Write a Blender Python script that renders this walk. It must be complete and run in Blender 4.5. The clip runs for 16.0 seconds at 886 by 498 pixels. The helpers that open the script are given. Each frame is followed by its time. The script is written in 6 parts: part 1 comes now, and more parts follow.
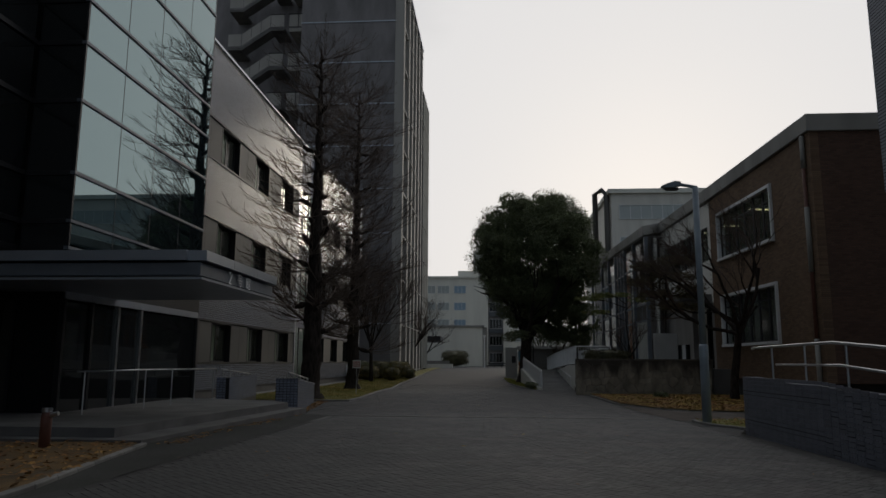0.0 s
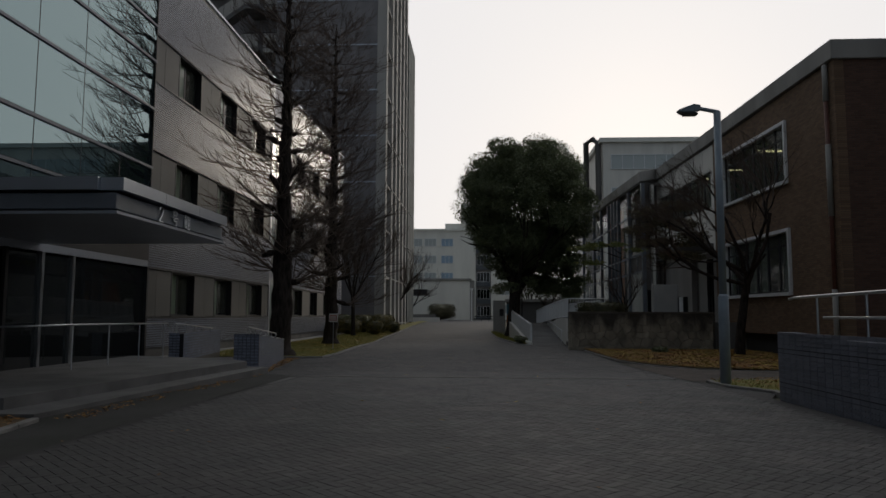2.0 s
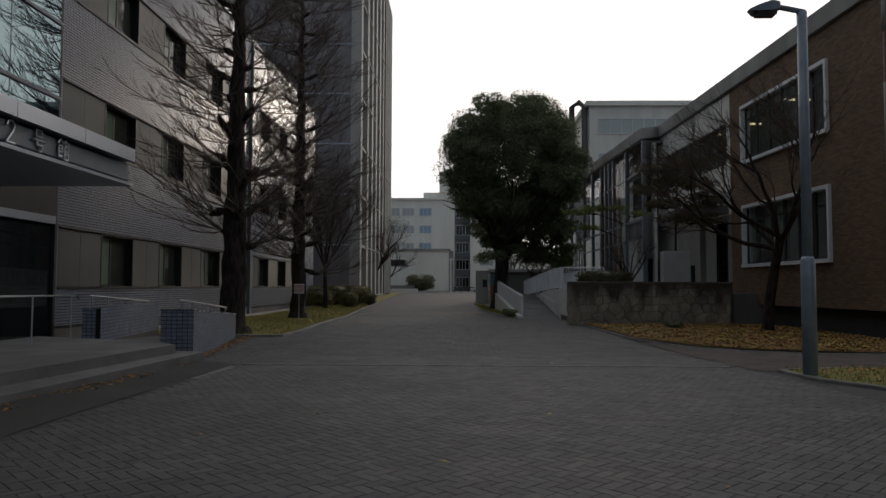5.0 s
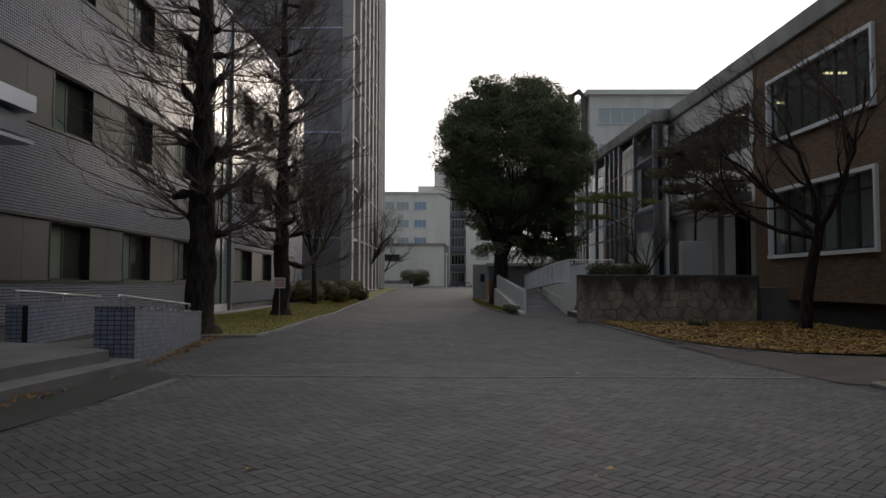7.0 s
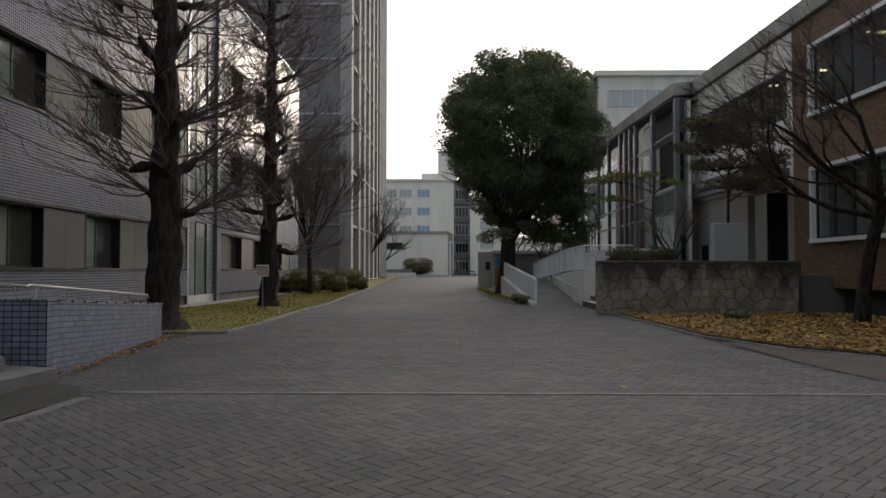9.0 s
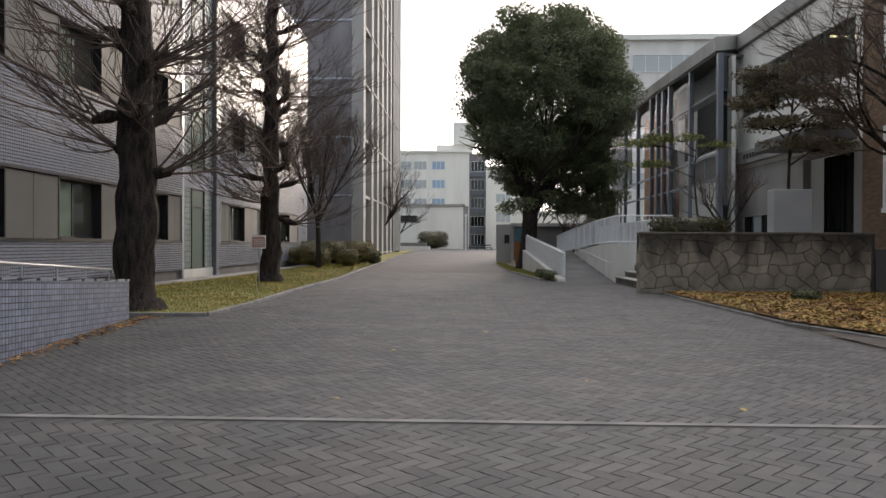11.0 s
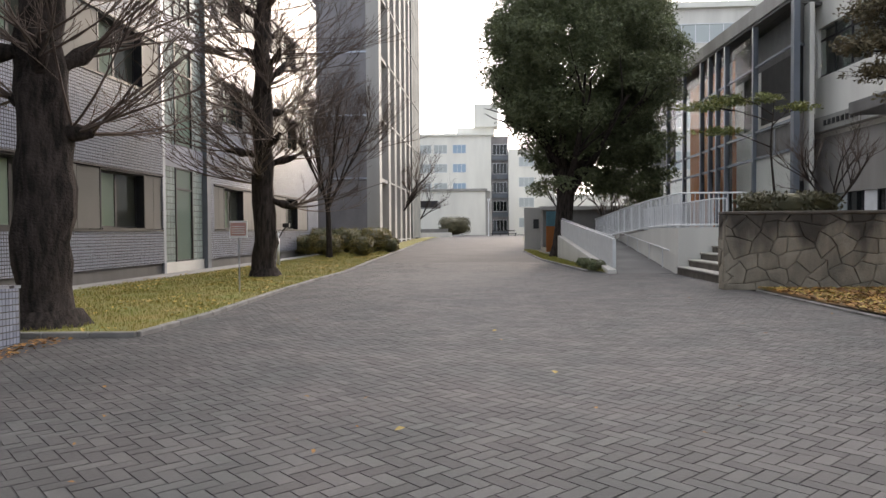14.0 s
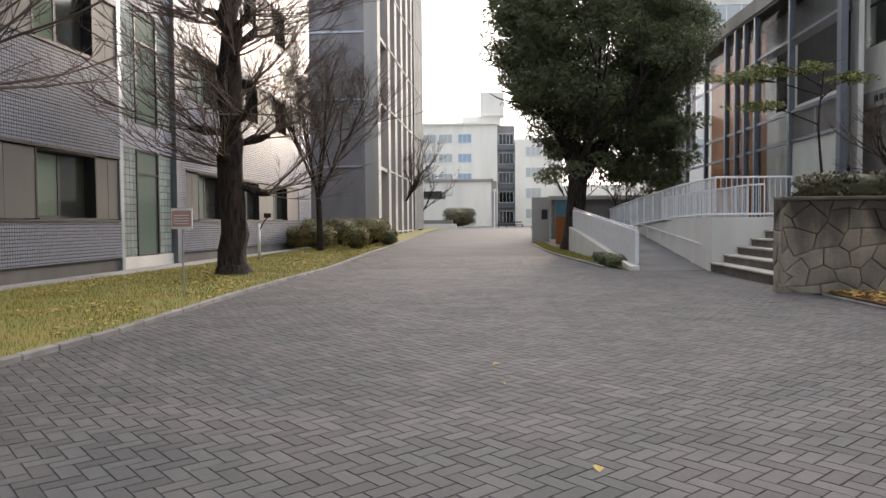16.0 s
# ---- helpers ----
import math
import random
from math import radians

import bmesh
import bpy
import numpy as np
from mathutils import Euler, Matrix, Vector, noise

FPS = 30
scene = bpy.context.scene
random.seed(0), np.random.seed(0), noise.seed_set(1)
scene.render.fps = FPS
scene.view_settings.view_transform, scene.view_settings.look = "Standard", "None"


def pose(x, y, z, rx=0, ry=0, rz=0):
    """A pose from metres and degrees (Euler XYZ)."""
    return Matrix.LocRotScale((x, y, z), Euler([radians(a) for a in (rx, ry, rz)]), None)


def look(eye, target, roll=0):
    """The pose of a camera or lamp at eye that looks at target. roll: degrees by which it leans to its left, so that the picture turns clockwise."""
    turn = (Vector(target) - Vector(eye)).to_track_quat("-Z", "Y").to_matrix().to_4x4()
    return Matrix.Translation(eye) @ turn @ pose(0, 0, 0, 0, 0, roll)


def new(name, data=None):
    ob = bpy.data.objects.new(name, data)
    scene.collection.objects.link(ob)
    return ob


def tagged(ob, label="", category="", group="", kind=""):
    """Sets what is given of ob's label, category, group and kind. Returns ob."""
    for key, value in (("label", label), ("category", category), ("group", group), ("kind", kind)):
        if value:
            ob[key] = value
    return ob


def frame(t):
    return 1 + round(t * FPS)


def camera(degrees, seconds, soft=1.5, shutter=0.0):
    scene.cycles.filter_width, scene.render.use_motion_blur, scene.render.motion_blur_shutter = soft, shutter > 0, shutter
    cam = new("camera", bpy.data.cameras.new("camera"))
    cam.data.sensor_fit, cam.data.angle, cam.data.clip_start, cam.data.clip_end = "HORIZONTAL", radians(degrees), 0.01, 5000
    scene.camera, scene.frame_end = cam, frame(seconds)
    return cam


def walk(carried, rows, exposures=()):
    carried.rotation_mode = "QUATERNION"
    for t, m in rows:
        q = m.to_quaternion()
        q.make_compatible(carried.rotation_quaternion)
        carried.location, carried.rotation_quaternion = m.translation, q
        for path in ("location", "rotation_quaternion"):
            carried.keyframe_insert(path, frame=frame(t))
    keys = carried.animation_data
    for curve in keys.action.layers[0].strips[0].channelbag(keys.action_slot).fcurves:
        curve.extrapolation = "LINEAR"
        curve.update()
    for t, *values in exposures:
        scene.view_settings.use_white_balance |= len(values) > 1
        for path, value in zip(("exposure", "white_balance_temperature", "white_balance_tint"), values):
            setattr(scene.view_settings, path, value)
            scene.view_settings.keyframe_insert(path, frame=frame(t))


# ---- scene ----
cam = camera(64.3, 16.0)
PATH = [
    (0, (0.816, -1.755, 1.459), (0.677, 0.215, 1.775), 0.3),
    (0.5, (0.867, -1.133, 1.446), (0.732, 0.845, 1.713), 0.1),
    (1, (0.863, -0.474, 1.445), (0.721, 1.508, 1.673), 0.2),
    (1.5, (0.887, 0.101, 1.449), (0.773, 2.087, 1.661), 0.2),
    (2, (0.828, 0.749, 1.456), (0.723, 2.737, 1.643), 0.2),
    (2.5, (0.737, 1.369, 1.442), (0.645, 3.36, 1.606), 0.3),
    (3, (0.676, 2.013, 1.447), (0.592, 4.006, 1.593), 0.2),
    (3.5, (0.603, 2.599, 1.441), (0.52, 4.593, 1.578), 0.3),
    (4, (0.598, 3.242, 1.43), (0.537, 5.237, 1.554), 0.2),
    (4.2, (0.554, 3.504, 1.443), (0.498, 5.499, 1.563), 0.2),
    (6.3, (0.369, 6.269, 1.381), (0.344, 8.266, 1.477), 0.1),
    (6.5, (0.348, 6.491, 1.394), (0.32, 8.488, 1.491), 0.2),
    (7, (0.323, 7.15, 1.363), (0.297, 9.147, 1.457), 0.1),
    (7.5, (0.35, 7.824, 1.352), (0.346, 9.822, 1.441), 0.0),
    (8, (0.312, 8.428, 1.353), (0.298, 10.426, 1.438), 0.0),
    (8.5, (0.347, 9.062, 1.331), (0.321, 11.061, 1.409), -0.0),
    (9, (0.313, 9.716, 1.313), (0.276, 11.715, 1.376), -0.0),
    (9.5, (0.259, 10.349, 1.319), (0.21, 12.348, 1.357), -0.0),
    (9.7, (0.241, 10.62, 1.312), (0.19, 12.619, 1.344), 0.1),
    (11.8, (-0.041, 13.287, 1.252), (-0.137, 15.284, 1.218), -0.1),
    (12, (-0.094, 13.577, 1.254), (-0.194, 15.574, 1.216), -0.2),
    (12.5, (-0.188, 14.24, 1.267), (-0.298, 16.237, 1.224), -0.3),
    (13, (-0.185, 14.854, 1.267), (-0.306, 16.85, 1.225), -0.3),
    (13.5, (-0.229, 15.52, 1.263), (-0.357, 17.515, 1.218), -0.4),
    (14, (-0.209, 16.162, 1.257), (-0.346, 18.157, 1.207), -0.4),
    (14.5, (-0.17, 16.858, 1.268), (-0.312, 18.852, 1.212), -0.5),
    (15, (-0.149, 17.511, 1.262), (-0.297, 19.504, 1.203), -0.5),
    (15.5, (-0.108, 18.212, 1.229), (-0.254, 20.205, 1.163), -0.5),
    (16, (-0.148, 18.901, 1.23), (-0.303, 20.893, 1.156), -0.4),
]
EXPOSURES = [(0, -1.56, 6550, 11), (3.5, -1.22, 6600, 13), (7, -0.66, 6700, 14), (9.5, 0.03, 6850, 15), (12, 0.98, 6880, 17), (13, 1.09, 6920, 17), (16, 1.2, 6950, 18)]
walk(cam, [(t, look(eye, target, roll)) for t, eye, target, roll in PATH], EXPOSURES)

# ---- light ----
world = bpy.data.worlds.new("world")
scene.world = world
world.use_nodes = True
SUN_AZ, SUN_EL = 13.0, 13.0   # degrees, clockwise from +y


def sky():
    nt = world.node_tree
    nt.nodes.clear()
    out = nt.nodes.new("ShaderNodeOutputWorld")
    bg = nt.nodes.new("ShaderNodeBackground")
    tex = nt.nodes.new("ShaderNodeTexSky")
    tex.sky_type, tex.sun_disc = "NISHITA", False
    tex.sun_elevation, tex.sun_rotation = radians(SUN_EL), radians(SUN_AZ)
    tex.air_density, tex.dust_density, tex.ozone_density = 1.0, 4.0, 1.0
    # thin high cloud: brightest towards the veiled sun, bluer and dimmer away from it
    co = nt.nodes.new("ShaderNodeTexCoord")
    noi = nt.nodes.new("ShaderNodeTexNoise")
    noi.inputs["Scale"].default_value, noi.inputs["Detail"].default_value = 1.6, 6
    mp = nt.nodes.new("ShaderNodeMapping")
    mp.inputs["Scale"].default_value = (1, 1, 3)
    nt.links.new(co.outputs["Generated"], mp.inputs[0])
    nt.links.new(mp.outputs[0], noi.inputs["Vector"])
    dot = nt.nodes.new("ShaderNodeVectorMath")
    dot.operation = "DOT_PRODUCT"
    dot.inputs[1].default_value = (math.sin(radians(SUN_AZ)) * math.cos(radians(SUN_EL)), math.cos(radians(SUN_AZ)) * math.cos(radians(SUN_EL)), math.sin(radians(SUN_EL)))
    nt.links.new(co.outputs["Generated"], dot.inputs[0])
    add = nt.nodes.new("ShaderNodeMath")
    add.operation = "MULTIPLY_ADD"
    add.inputs[1].default_value = 0.85
    nt.links.new(noi.outputs["Fac"], add.inputs[0])
    nt.links.new(dot.outputs["Value"], add.inputs[2])
    ramp = nt.nodes.new("ShaderNodeValToRGB")
    e = ramp.color_ramp.elements
    e[0].position, e[0].color = 0.0, (0.22, 0.26, 0.3, 1)
    e[1].position, e[1].color = 1.0, (0.98, 0.98, 0.98, 1)
    mid = e.new(0.55)
    mid.color = (0.36, 0.395, 0.425, 1)
    rng = nt.nodes.new("ShaderNodeMapRange")
    rng.inputs[1].default_value, rng.inputs[2].default_value = -0.05, 1.35
    nt.links.new(add.outputs[0], rng.inputs[0])
    nt.links.new(rng.outputs[0], ramp.inputs[0])
    gain = nt.nodes.new("ShaderNodeVectorMath")
    gain.operation = "SCALE"
    gain.inputs["Scale"].default_value = 24.0
    nt.links.new(ramp.outputs[0], gain.inputs[0])
    mix = nt.nodes.new("ShaderNodeMix")
    mix.data_type = "RGBA"
    mix.inputs[0].default_value = 0.93
    nt.links.new(tex.outputs[0], mix.inputs[6])
    nt.links.new(gain.outputs[0], mix.inputs[7])
    nt.links.new(mix.outputs[2], bg.inputs[0])
    bg.inputs[1].default_value = 0.1
    nt.links.new(bg.outputs[0], out.inputs[0])


sky()
sun = new("sun", bpy.data.lights.new("sun", "SUN"))
sun.data.energy, sun.data.angle, sun.data.color = 1.05, radians(10), (1.0, 0.9, 0.74)
sun.matrix_world = look((0, 0, 50), (-math.sin(radians(SUN_AZ)) * 50 / math.tan(radians(SUN_EL)), -math.cos(radians(SUN_AZ)) * 50 / math.tan(radians(SUN_EL)), 0))


# ---- materials ----
def mat(name, color, rough=0.8, metal=0.0, vary=0.25, scale=3.0, bump=0.2, fine=60.0, tint=None, island=0.0, rand=0.0, spec=0.5, streak=0.0):
    """Plain surface with colour variation at two scales, fine relief and, if asked, a shade of its own per piece."""
    m = bpy.data.materials.new(name)
    m.use_nodes = True
    nt = m.node_tree
    b = nt.nodes["Principled BSDF"]
    L = nt.links.new
    N = nt.nodes.new
    b.inputs["Roughness"].default_value, b.inputs["Metallic"].default_value = rough, metal
    b.inputs["Specular IOR Level"].default_value = spec
    tc = N("ShaderNodeTexCoord")
    n1, n2 = N("ShaderNodeTexNoise"), N("ShaderNodeTexNoise")
    n1.inputs["Scale"].default_value, n1.inputs["Detail"].default_value = scale, 6
    n2.inputs["Scale"].default_value, n2.inputs["Detail"].default_value = fine, 3
    geo = N("ShaderNodeNewGeometry")
    mp = N("ShaderNodeMapping")
    mp.inputs["Scale"].default_value = (1, 1, 1 - streak)
    L(geo.outputs["Position"], mp.inputs[0])
    L(mp.outputs[0], n1.inputs["Vector"])
    L(geo.outputs["Position"], n2.inputs["Vector"])
    mix = N("ShaderNodeMix")
    mix.data_type = "RGBA"
    c2 = tint or tuple(c * (1 - vary) for c in color)
    mix.inputs[6].default_value, mix.inputs[7].default_value = (*color, 1), (*c2, 1)
    rr = N("ShaderNodeMapRange")
    rr.inputs[1].default_value, rr.inputs[2].default_value = 0.35, 0.65
    L(n1.outputs["Fac"], rr.inputs[0])
    L(rr.outputs[0], mix.inputs[0])
    hsv = N("ShaderNodeHueSaturation")
    L(mix.outputs[2], hsv.inputs["Color"])
    ma = N("ShaderNodeMath")
    ma.operation = "MULTIPLY_ADD"
    ma.inputs[1].default_value, ma.inputs[2].default_value = vary * 0.6, 1 - vary * 0.3
    L(n2.outputs["Fac"], ma.inputs[0])
    last = ma.outputs[0]
    if island or rand:
        mb = N("ShaderNodeMath")
        mb.operation = "MULTIPLY_ADD"
        mb.inputs[1].default_value, mb.inputs[2].default_value = island or rand, 1 - (island or rand) / 2
        if island:
            L(geo.outputs["Random Per Island"], mb.inputs[0])
        else:
            L(N("ShaderNodeObjectInfo").outputs["Random"], mb.inputs[0])
        mc = N("ShaderNodeMath")
        mc.operation = "MULTIPLY"
        L(last, mc.inputs[0])
        L(mb.outputs[0], mc.inputs[1])
        last = mc.outputs[0]
    L(last, hsv.inputs["Value"])
    L(hsv.outputs[0], b.inputs["Base Color"])
    if bump:
        bp = N("ShaderNodeBump")
        bp.inputs["Strength"].default_value, bp.inputs["Distance"].default_value = bump, 0.01
        L(n2.outputs["Fac"], bp.inputs["Height"])
        L(bp.outputs[0], b.inputs["Normal"])
    return m


def tile_mat(name, c1, c2, mortar, w, h, joint, rough, axis, offset=0.0, vary=0.25, bump=0.6, rot=0.0, spec=0.5):
    """Courses of tile or brick at real size. axis: 'yz' or 'xz' wall plane, 'xy' ground."""
    m = bpy.data.materials.new(name)
    m.use_nodes = True
    nt = m.node_tree
    b = nt.nodes["Principled BSDF"]
    L, N = nt.links.new, nt.nodes.new
    geo, sep, com, br = N("ShaderNodeNewGeometry"), N("ShaderNodeSeparateXYZ"), N("ShaderNodeCombineXYZ"), N("ShaderNodeTexBrick")
    L(geo.outputs["Position"], sep.inputs[0])
    a, c = {"yz": ("Y", "Z"), "xz": ("X", "Z"), "xy": ("X", "Y")}[axis]
    L(sep.outputs[a], com.inputs[0])
    L(sep.outputs[c], com.inputs[1])
    L(com.outputs[0], br.inputs["Vector"])
    br.offset = offset
    br.inputs["Scale"].default_value = 1
    br.inputs["Brick Width"].default_value, br.inputs["Row Height"].default_value = w, h
    br.inputs["Mortar Size"].default_value, br.inputs["Mortar Smooth"].default_value = joint, 0.3
    br.inputs["Color1"].default_value, br.inputs["Color2"].default_value, br.inputs["Mortar"].default_value = (*c1, 1), (*c2, 1), (*mortar, 1)
    n1 = N("ShaderNodeTexNoise")
    n1.inputs["Scale"].default_value, n1.inputs["Detail"].default_value = 0.7, 7
    L(geo.outputs["Position"], n1.inputs["Vector"])
    hsv, ma = N("ShaderNodeHueSaturation"), N("ShaderNodeMath")
    ma.operation = "MULTIPLY_ADD"
    ma.inputs[1].default_value, ma.inputs[2].default_value = vary * 2, 1 - vary
    L(n1.outputs["Fac"], ma.inputs[0])
    L(ma.outputs[0], hsv.inputs["Value"])
    L(br.outputs["Color"], hsv.inputs["Color"])
    L(hsv.outputs[0], b.inputs["Base Color"])
    b.inputs["Specular IOR Level"].default_value = spec
    rm = N("ShaderNodeMapRange")
    rm.inputs[3].default_value, rm.inputs[4].default_value = rough, 0.9
    L(br.outputs["Fac"], rm.inputs[0])
    L(rm.outputs[0], b.inputs["Roughness"])
    bp = N("ShaderNodeBump")
    bp.invert = True
    bp.inputs["Strength"].default_value, bp.inputs["Distance"].default_value = bump, 0.006
    L(br.outputs["Fac"], bp.inputs["Height"])
    L(bp.outputs[0], b.inputs["Normal"])
    return m


def glass_mat(name, tint, rough=0.02, through_it=0.0):
    """Window glass: a mirror-like face over a dark tint, or clear."""
    m = bpy.data.materials.new(name)
    m.use_nodes = True
    b = m.node_tree.nodes["Principled BSDF"]
    b.inputs["Base Color"].default_value = (*tint, 1)
    b.inputs["Roughness"].default_value = rough
    b.inputs["Transmission Weight"].default_value = through_it
    b.inputs["IOR"].default_value = 1.5
    return m


def stain_shade(m, color, amount, slope, offset, scale, low, high, stretch=(1, 1, 1)):
    """Colour mixed in with an uneven outline, for dirt and for painted dimness: noise plus a slope over the place
    decides where it lies.
    """
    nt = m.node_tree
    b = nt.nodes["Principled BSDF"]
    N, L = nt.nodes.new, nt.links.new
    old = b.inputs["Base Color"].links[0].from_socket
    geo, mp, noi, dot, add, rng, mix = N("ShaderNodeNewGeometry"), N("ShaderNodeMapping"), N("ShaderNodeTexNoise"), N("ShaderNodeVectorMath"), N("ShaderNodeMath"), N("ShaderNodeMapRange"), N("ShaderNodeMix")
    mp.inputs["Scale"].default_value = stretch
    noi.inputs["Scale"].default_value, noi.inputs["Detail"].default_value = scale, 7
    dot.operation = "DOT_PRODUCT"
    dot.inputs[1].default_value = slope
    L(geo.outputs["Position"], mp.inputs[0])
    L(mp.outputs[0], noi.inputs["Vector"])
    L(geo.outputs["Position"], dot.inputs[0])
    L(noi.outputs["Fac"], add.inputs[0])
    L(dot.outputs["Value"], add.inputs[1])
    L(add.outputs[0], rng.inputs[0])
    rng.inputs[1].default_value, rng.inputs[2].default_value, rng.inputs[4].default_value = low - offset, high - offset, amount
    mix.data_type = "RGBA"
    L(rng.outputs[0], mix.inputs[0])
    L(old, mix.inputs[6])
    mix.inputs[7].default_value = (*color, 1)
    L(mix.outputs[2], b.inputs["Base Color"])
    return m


def leafy(m, glow):
    """Let some light through the leaf from behind."""
    nt = m.node_tree
    b = nt.nodes["Principled BSDF"]
    tr, mx = nt.nodes.new("ShaderNodeBsdfTranslucent"), nt.nodes.new("ShaderNodeMixShader")
    nt.links.new(b.inputs["Base Color"].links[0].from_socket, tr.inputs[0])
    mx.inputs[0].default_value = glow
    nt.links.new(b.outputs[0], mx.inputs[1])
    nt.links.new(tr.outputs[0], mx.inputs[2])
    nt.links.new(mx.outputs[0], nt.nodes["Material Output"].inputs[0])


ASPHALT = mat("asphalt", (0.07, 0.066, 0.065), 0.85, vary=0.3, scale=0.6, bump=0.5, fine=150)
EARTH = mat("earth", (0.09, 0.075, 0.05), 0.95, vary=0.4, scale=2, bump=0.8, fine=40, tint=(0.05, 0.05, 0.03))
CONCRETE = mat("concrete", (0.33, 0.32, 0.3), 0.85, vary=0.3, scale=0.8, bump=0.25, streak=0.8)
DARK_CONCRETE = mat("dark_concrete", (0.16, 0.155, 0.15), 0.85, vary=0.35, scale=0.8, bump=0.25, streak=0.8)
WHITE_WALL = mat("white_render", (0.72, 0.7, 0.65), 0.85, vary=0.16, scale=0.9, bump=0.25, streak=0.85)
CREAM = mat("cream_render", (0.76, 0.75, 0.69), 0.85, vary=0.12, scale=0.5, bump=0.15, streak=0.8)
TOWER_GREY = mat("tower_grey_panel", (0.225, 0.21, 0.215), 0.6, vary=0.35, scale=0.7, bump=0.2, fine=9, streak=0.6)
TOWER_PALE = mat("tower_pale_concrete", (0.4, 0.38, 0.355), 0.8, vary=0.2, scale=0.5, bump=0.1, streak=0.8)
METAL = mat("brushed_metal", (0.5, 0.51, 0.53), 0.28, 0.95, vary=0.1, bump=0.03)
ALU = mat("aluminium_cladding", (0.42, 0.45, 0.5), 0.35, 0.6, vary=0.12, scale=0.8, bump=0.03)
PANEL = mat("warm_grey_panel", (0.1, 0.099, 0.095), 0.6, 0.0, vary=0.2, scale=0.5, bump=0.03)
DARK_METAL = mat("dark_metal", (0.035, 0.035, 0.038), 0.45, 0.5, vary=0.2, bump=0.05)
BLUE_GREY = mat("blue_grey_paint", (0.14, 0.158, 0.185), 0.4, vary=0.12, bump=0.05)
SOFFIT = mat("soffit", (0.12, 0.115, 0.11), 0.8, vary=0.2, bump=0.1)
WHITE_PAINT = mat("white_paint", (0.74, 0.75, 0.76), 0.45, vary=0.1, scale=4, bump=0.08)
POLE = mat("grey_blue_pole_paint", (0.28, 0.33, 0.38), 0.5, 0.2, vary=0.2, scale=4, bump=0.08)
RUST = mat("red_brown_paint", (0.14, 0.055, 0.04), 0.6, vary=0.3, scale=5, bump=0.1)
ORANGE = mat("orange_board", (0.38, 0.13, 0.03), 0.6, vary=0.2, scale=3, bump=0.05, streak=0.7)
SPANDREL = mat("spandrel_paint", (0.3, 0.305, 0.36), 0.6, vary=0.15, bump=0.05)
# grey render that carries the shade under the entrance roof in its colour
LINK_SHADED_GREY = mat("shaded_grey_render", (0.3, 0.28, 0.265), 0.85, vary=0.25, scale=0.9, bump=0.25, streak=0.8)
# gloom of unlit rooms and recesses put into a near-black colour
INSIDE_GLOOM = mat("painted_interior_gloom", (0.05, 0.048, 0.045), 0.9, vary=0.2, bump=0)
CURTAIN = mat("pale_green_blind", (0.3, 0.34, 0.3), 0.8, vary=0.15, bump=0)
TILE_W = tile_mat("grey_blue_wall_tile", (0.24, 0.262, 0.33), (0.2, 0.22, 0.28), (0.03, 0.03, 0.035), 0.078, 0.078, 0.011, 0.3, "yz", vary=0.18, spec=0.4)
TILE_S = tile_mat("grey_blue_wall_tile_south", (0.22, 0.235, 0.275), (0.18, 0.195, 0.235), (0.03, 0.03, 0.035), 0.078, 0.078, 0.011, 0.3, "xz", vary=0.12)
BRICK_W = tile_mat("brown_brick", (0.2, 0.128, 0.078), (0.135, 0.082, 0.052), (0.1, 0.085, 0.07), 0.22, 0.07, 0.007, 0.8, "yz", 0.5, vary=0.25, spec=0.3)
# same brick as BRICK_W, darkened to put the south side's shade into the colour
BRICK_S_SHADED = tile_mat("brown_brick_south_shaded", (0.13, 0.072, 0.05), (0.09, 0.048, 0.035), (0.08, 0.065, 0.055), 0.22, 0.07, 0.007, 0.8, "xz", 0.5, vary=0.25, spec=0.3)
GLASS_SKY = glass_mat("reflecting_glass", (0.012, 0.02, 0.024), 0.015)
GLASS_SKY.node_tree.nodes["Principled BSDF"].inputs["IOR"].default_value = 3.0
GLASS_SKY.node_tree.nodes["Principled BSDF"].inputs["Specular Tint"].default_value = (0.72, 0.96, 1.0, 1)
GLASS = glass_mat("window_glass", (0.014, 0.016, 0.017), 0.03)
GLASS_BLIND = glass_mat("glass_over_blind", (0.2, 0.245, 0.19), 0.06)
GLASS_DIM = glass_mat("glass_over_dim_room", (0.05, 0.053, 0.045), 0.05)
GLASS_CLEAR = glass_mat("see_through_glass", (0.75, 0.8, 0.78), 0.01, 0.95)
GLASS_BLUE = glass_mat("pale_blue_glass", (0.3, 0.41, 0.52), 0.1)
GLASS_PALE = glass_mat("pale_curtained_glass", (0.42, 0.46, 0.46), 0.1)
BARK = mat("bark", (0.058, 0.045, 0.039), 0.95, vary=0.7, scale=14, bump=2.2, fine=26, tint=(0.017, 0.014, 0.012), streak=0.8, spec=0.2)
TWIG = mat("twig_bark", (0.135, 0.1, 0.082), 0.9, vary=0.3, scale=9, bump=0.2)


# ---- helpers ----
def ground_z(y):
    """Height of the road at y: a slight dip and a gentle rise far on."""
    pts = ((-60, 0.25), (0, 0.16), (12, 0.1), (19, 0.0), (31, 0.0), (38, -0.04), (50, -0.02), (62, 0.1), (75, 0.3), (90, 0.45), (150, 0.6), (400, 0.8))
    for (a, za), (b, zb) in zip(pts, pts[1:]):
        if y <= b:
            k = max(0, (y - a) / (b - a))
            return za + (zb - za) * k
    return pts[-1][1]


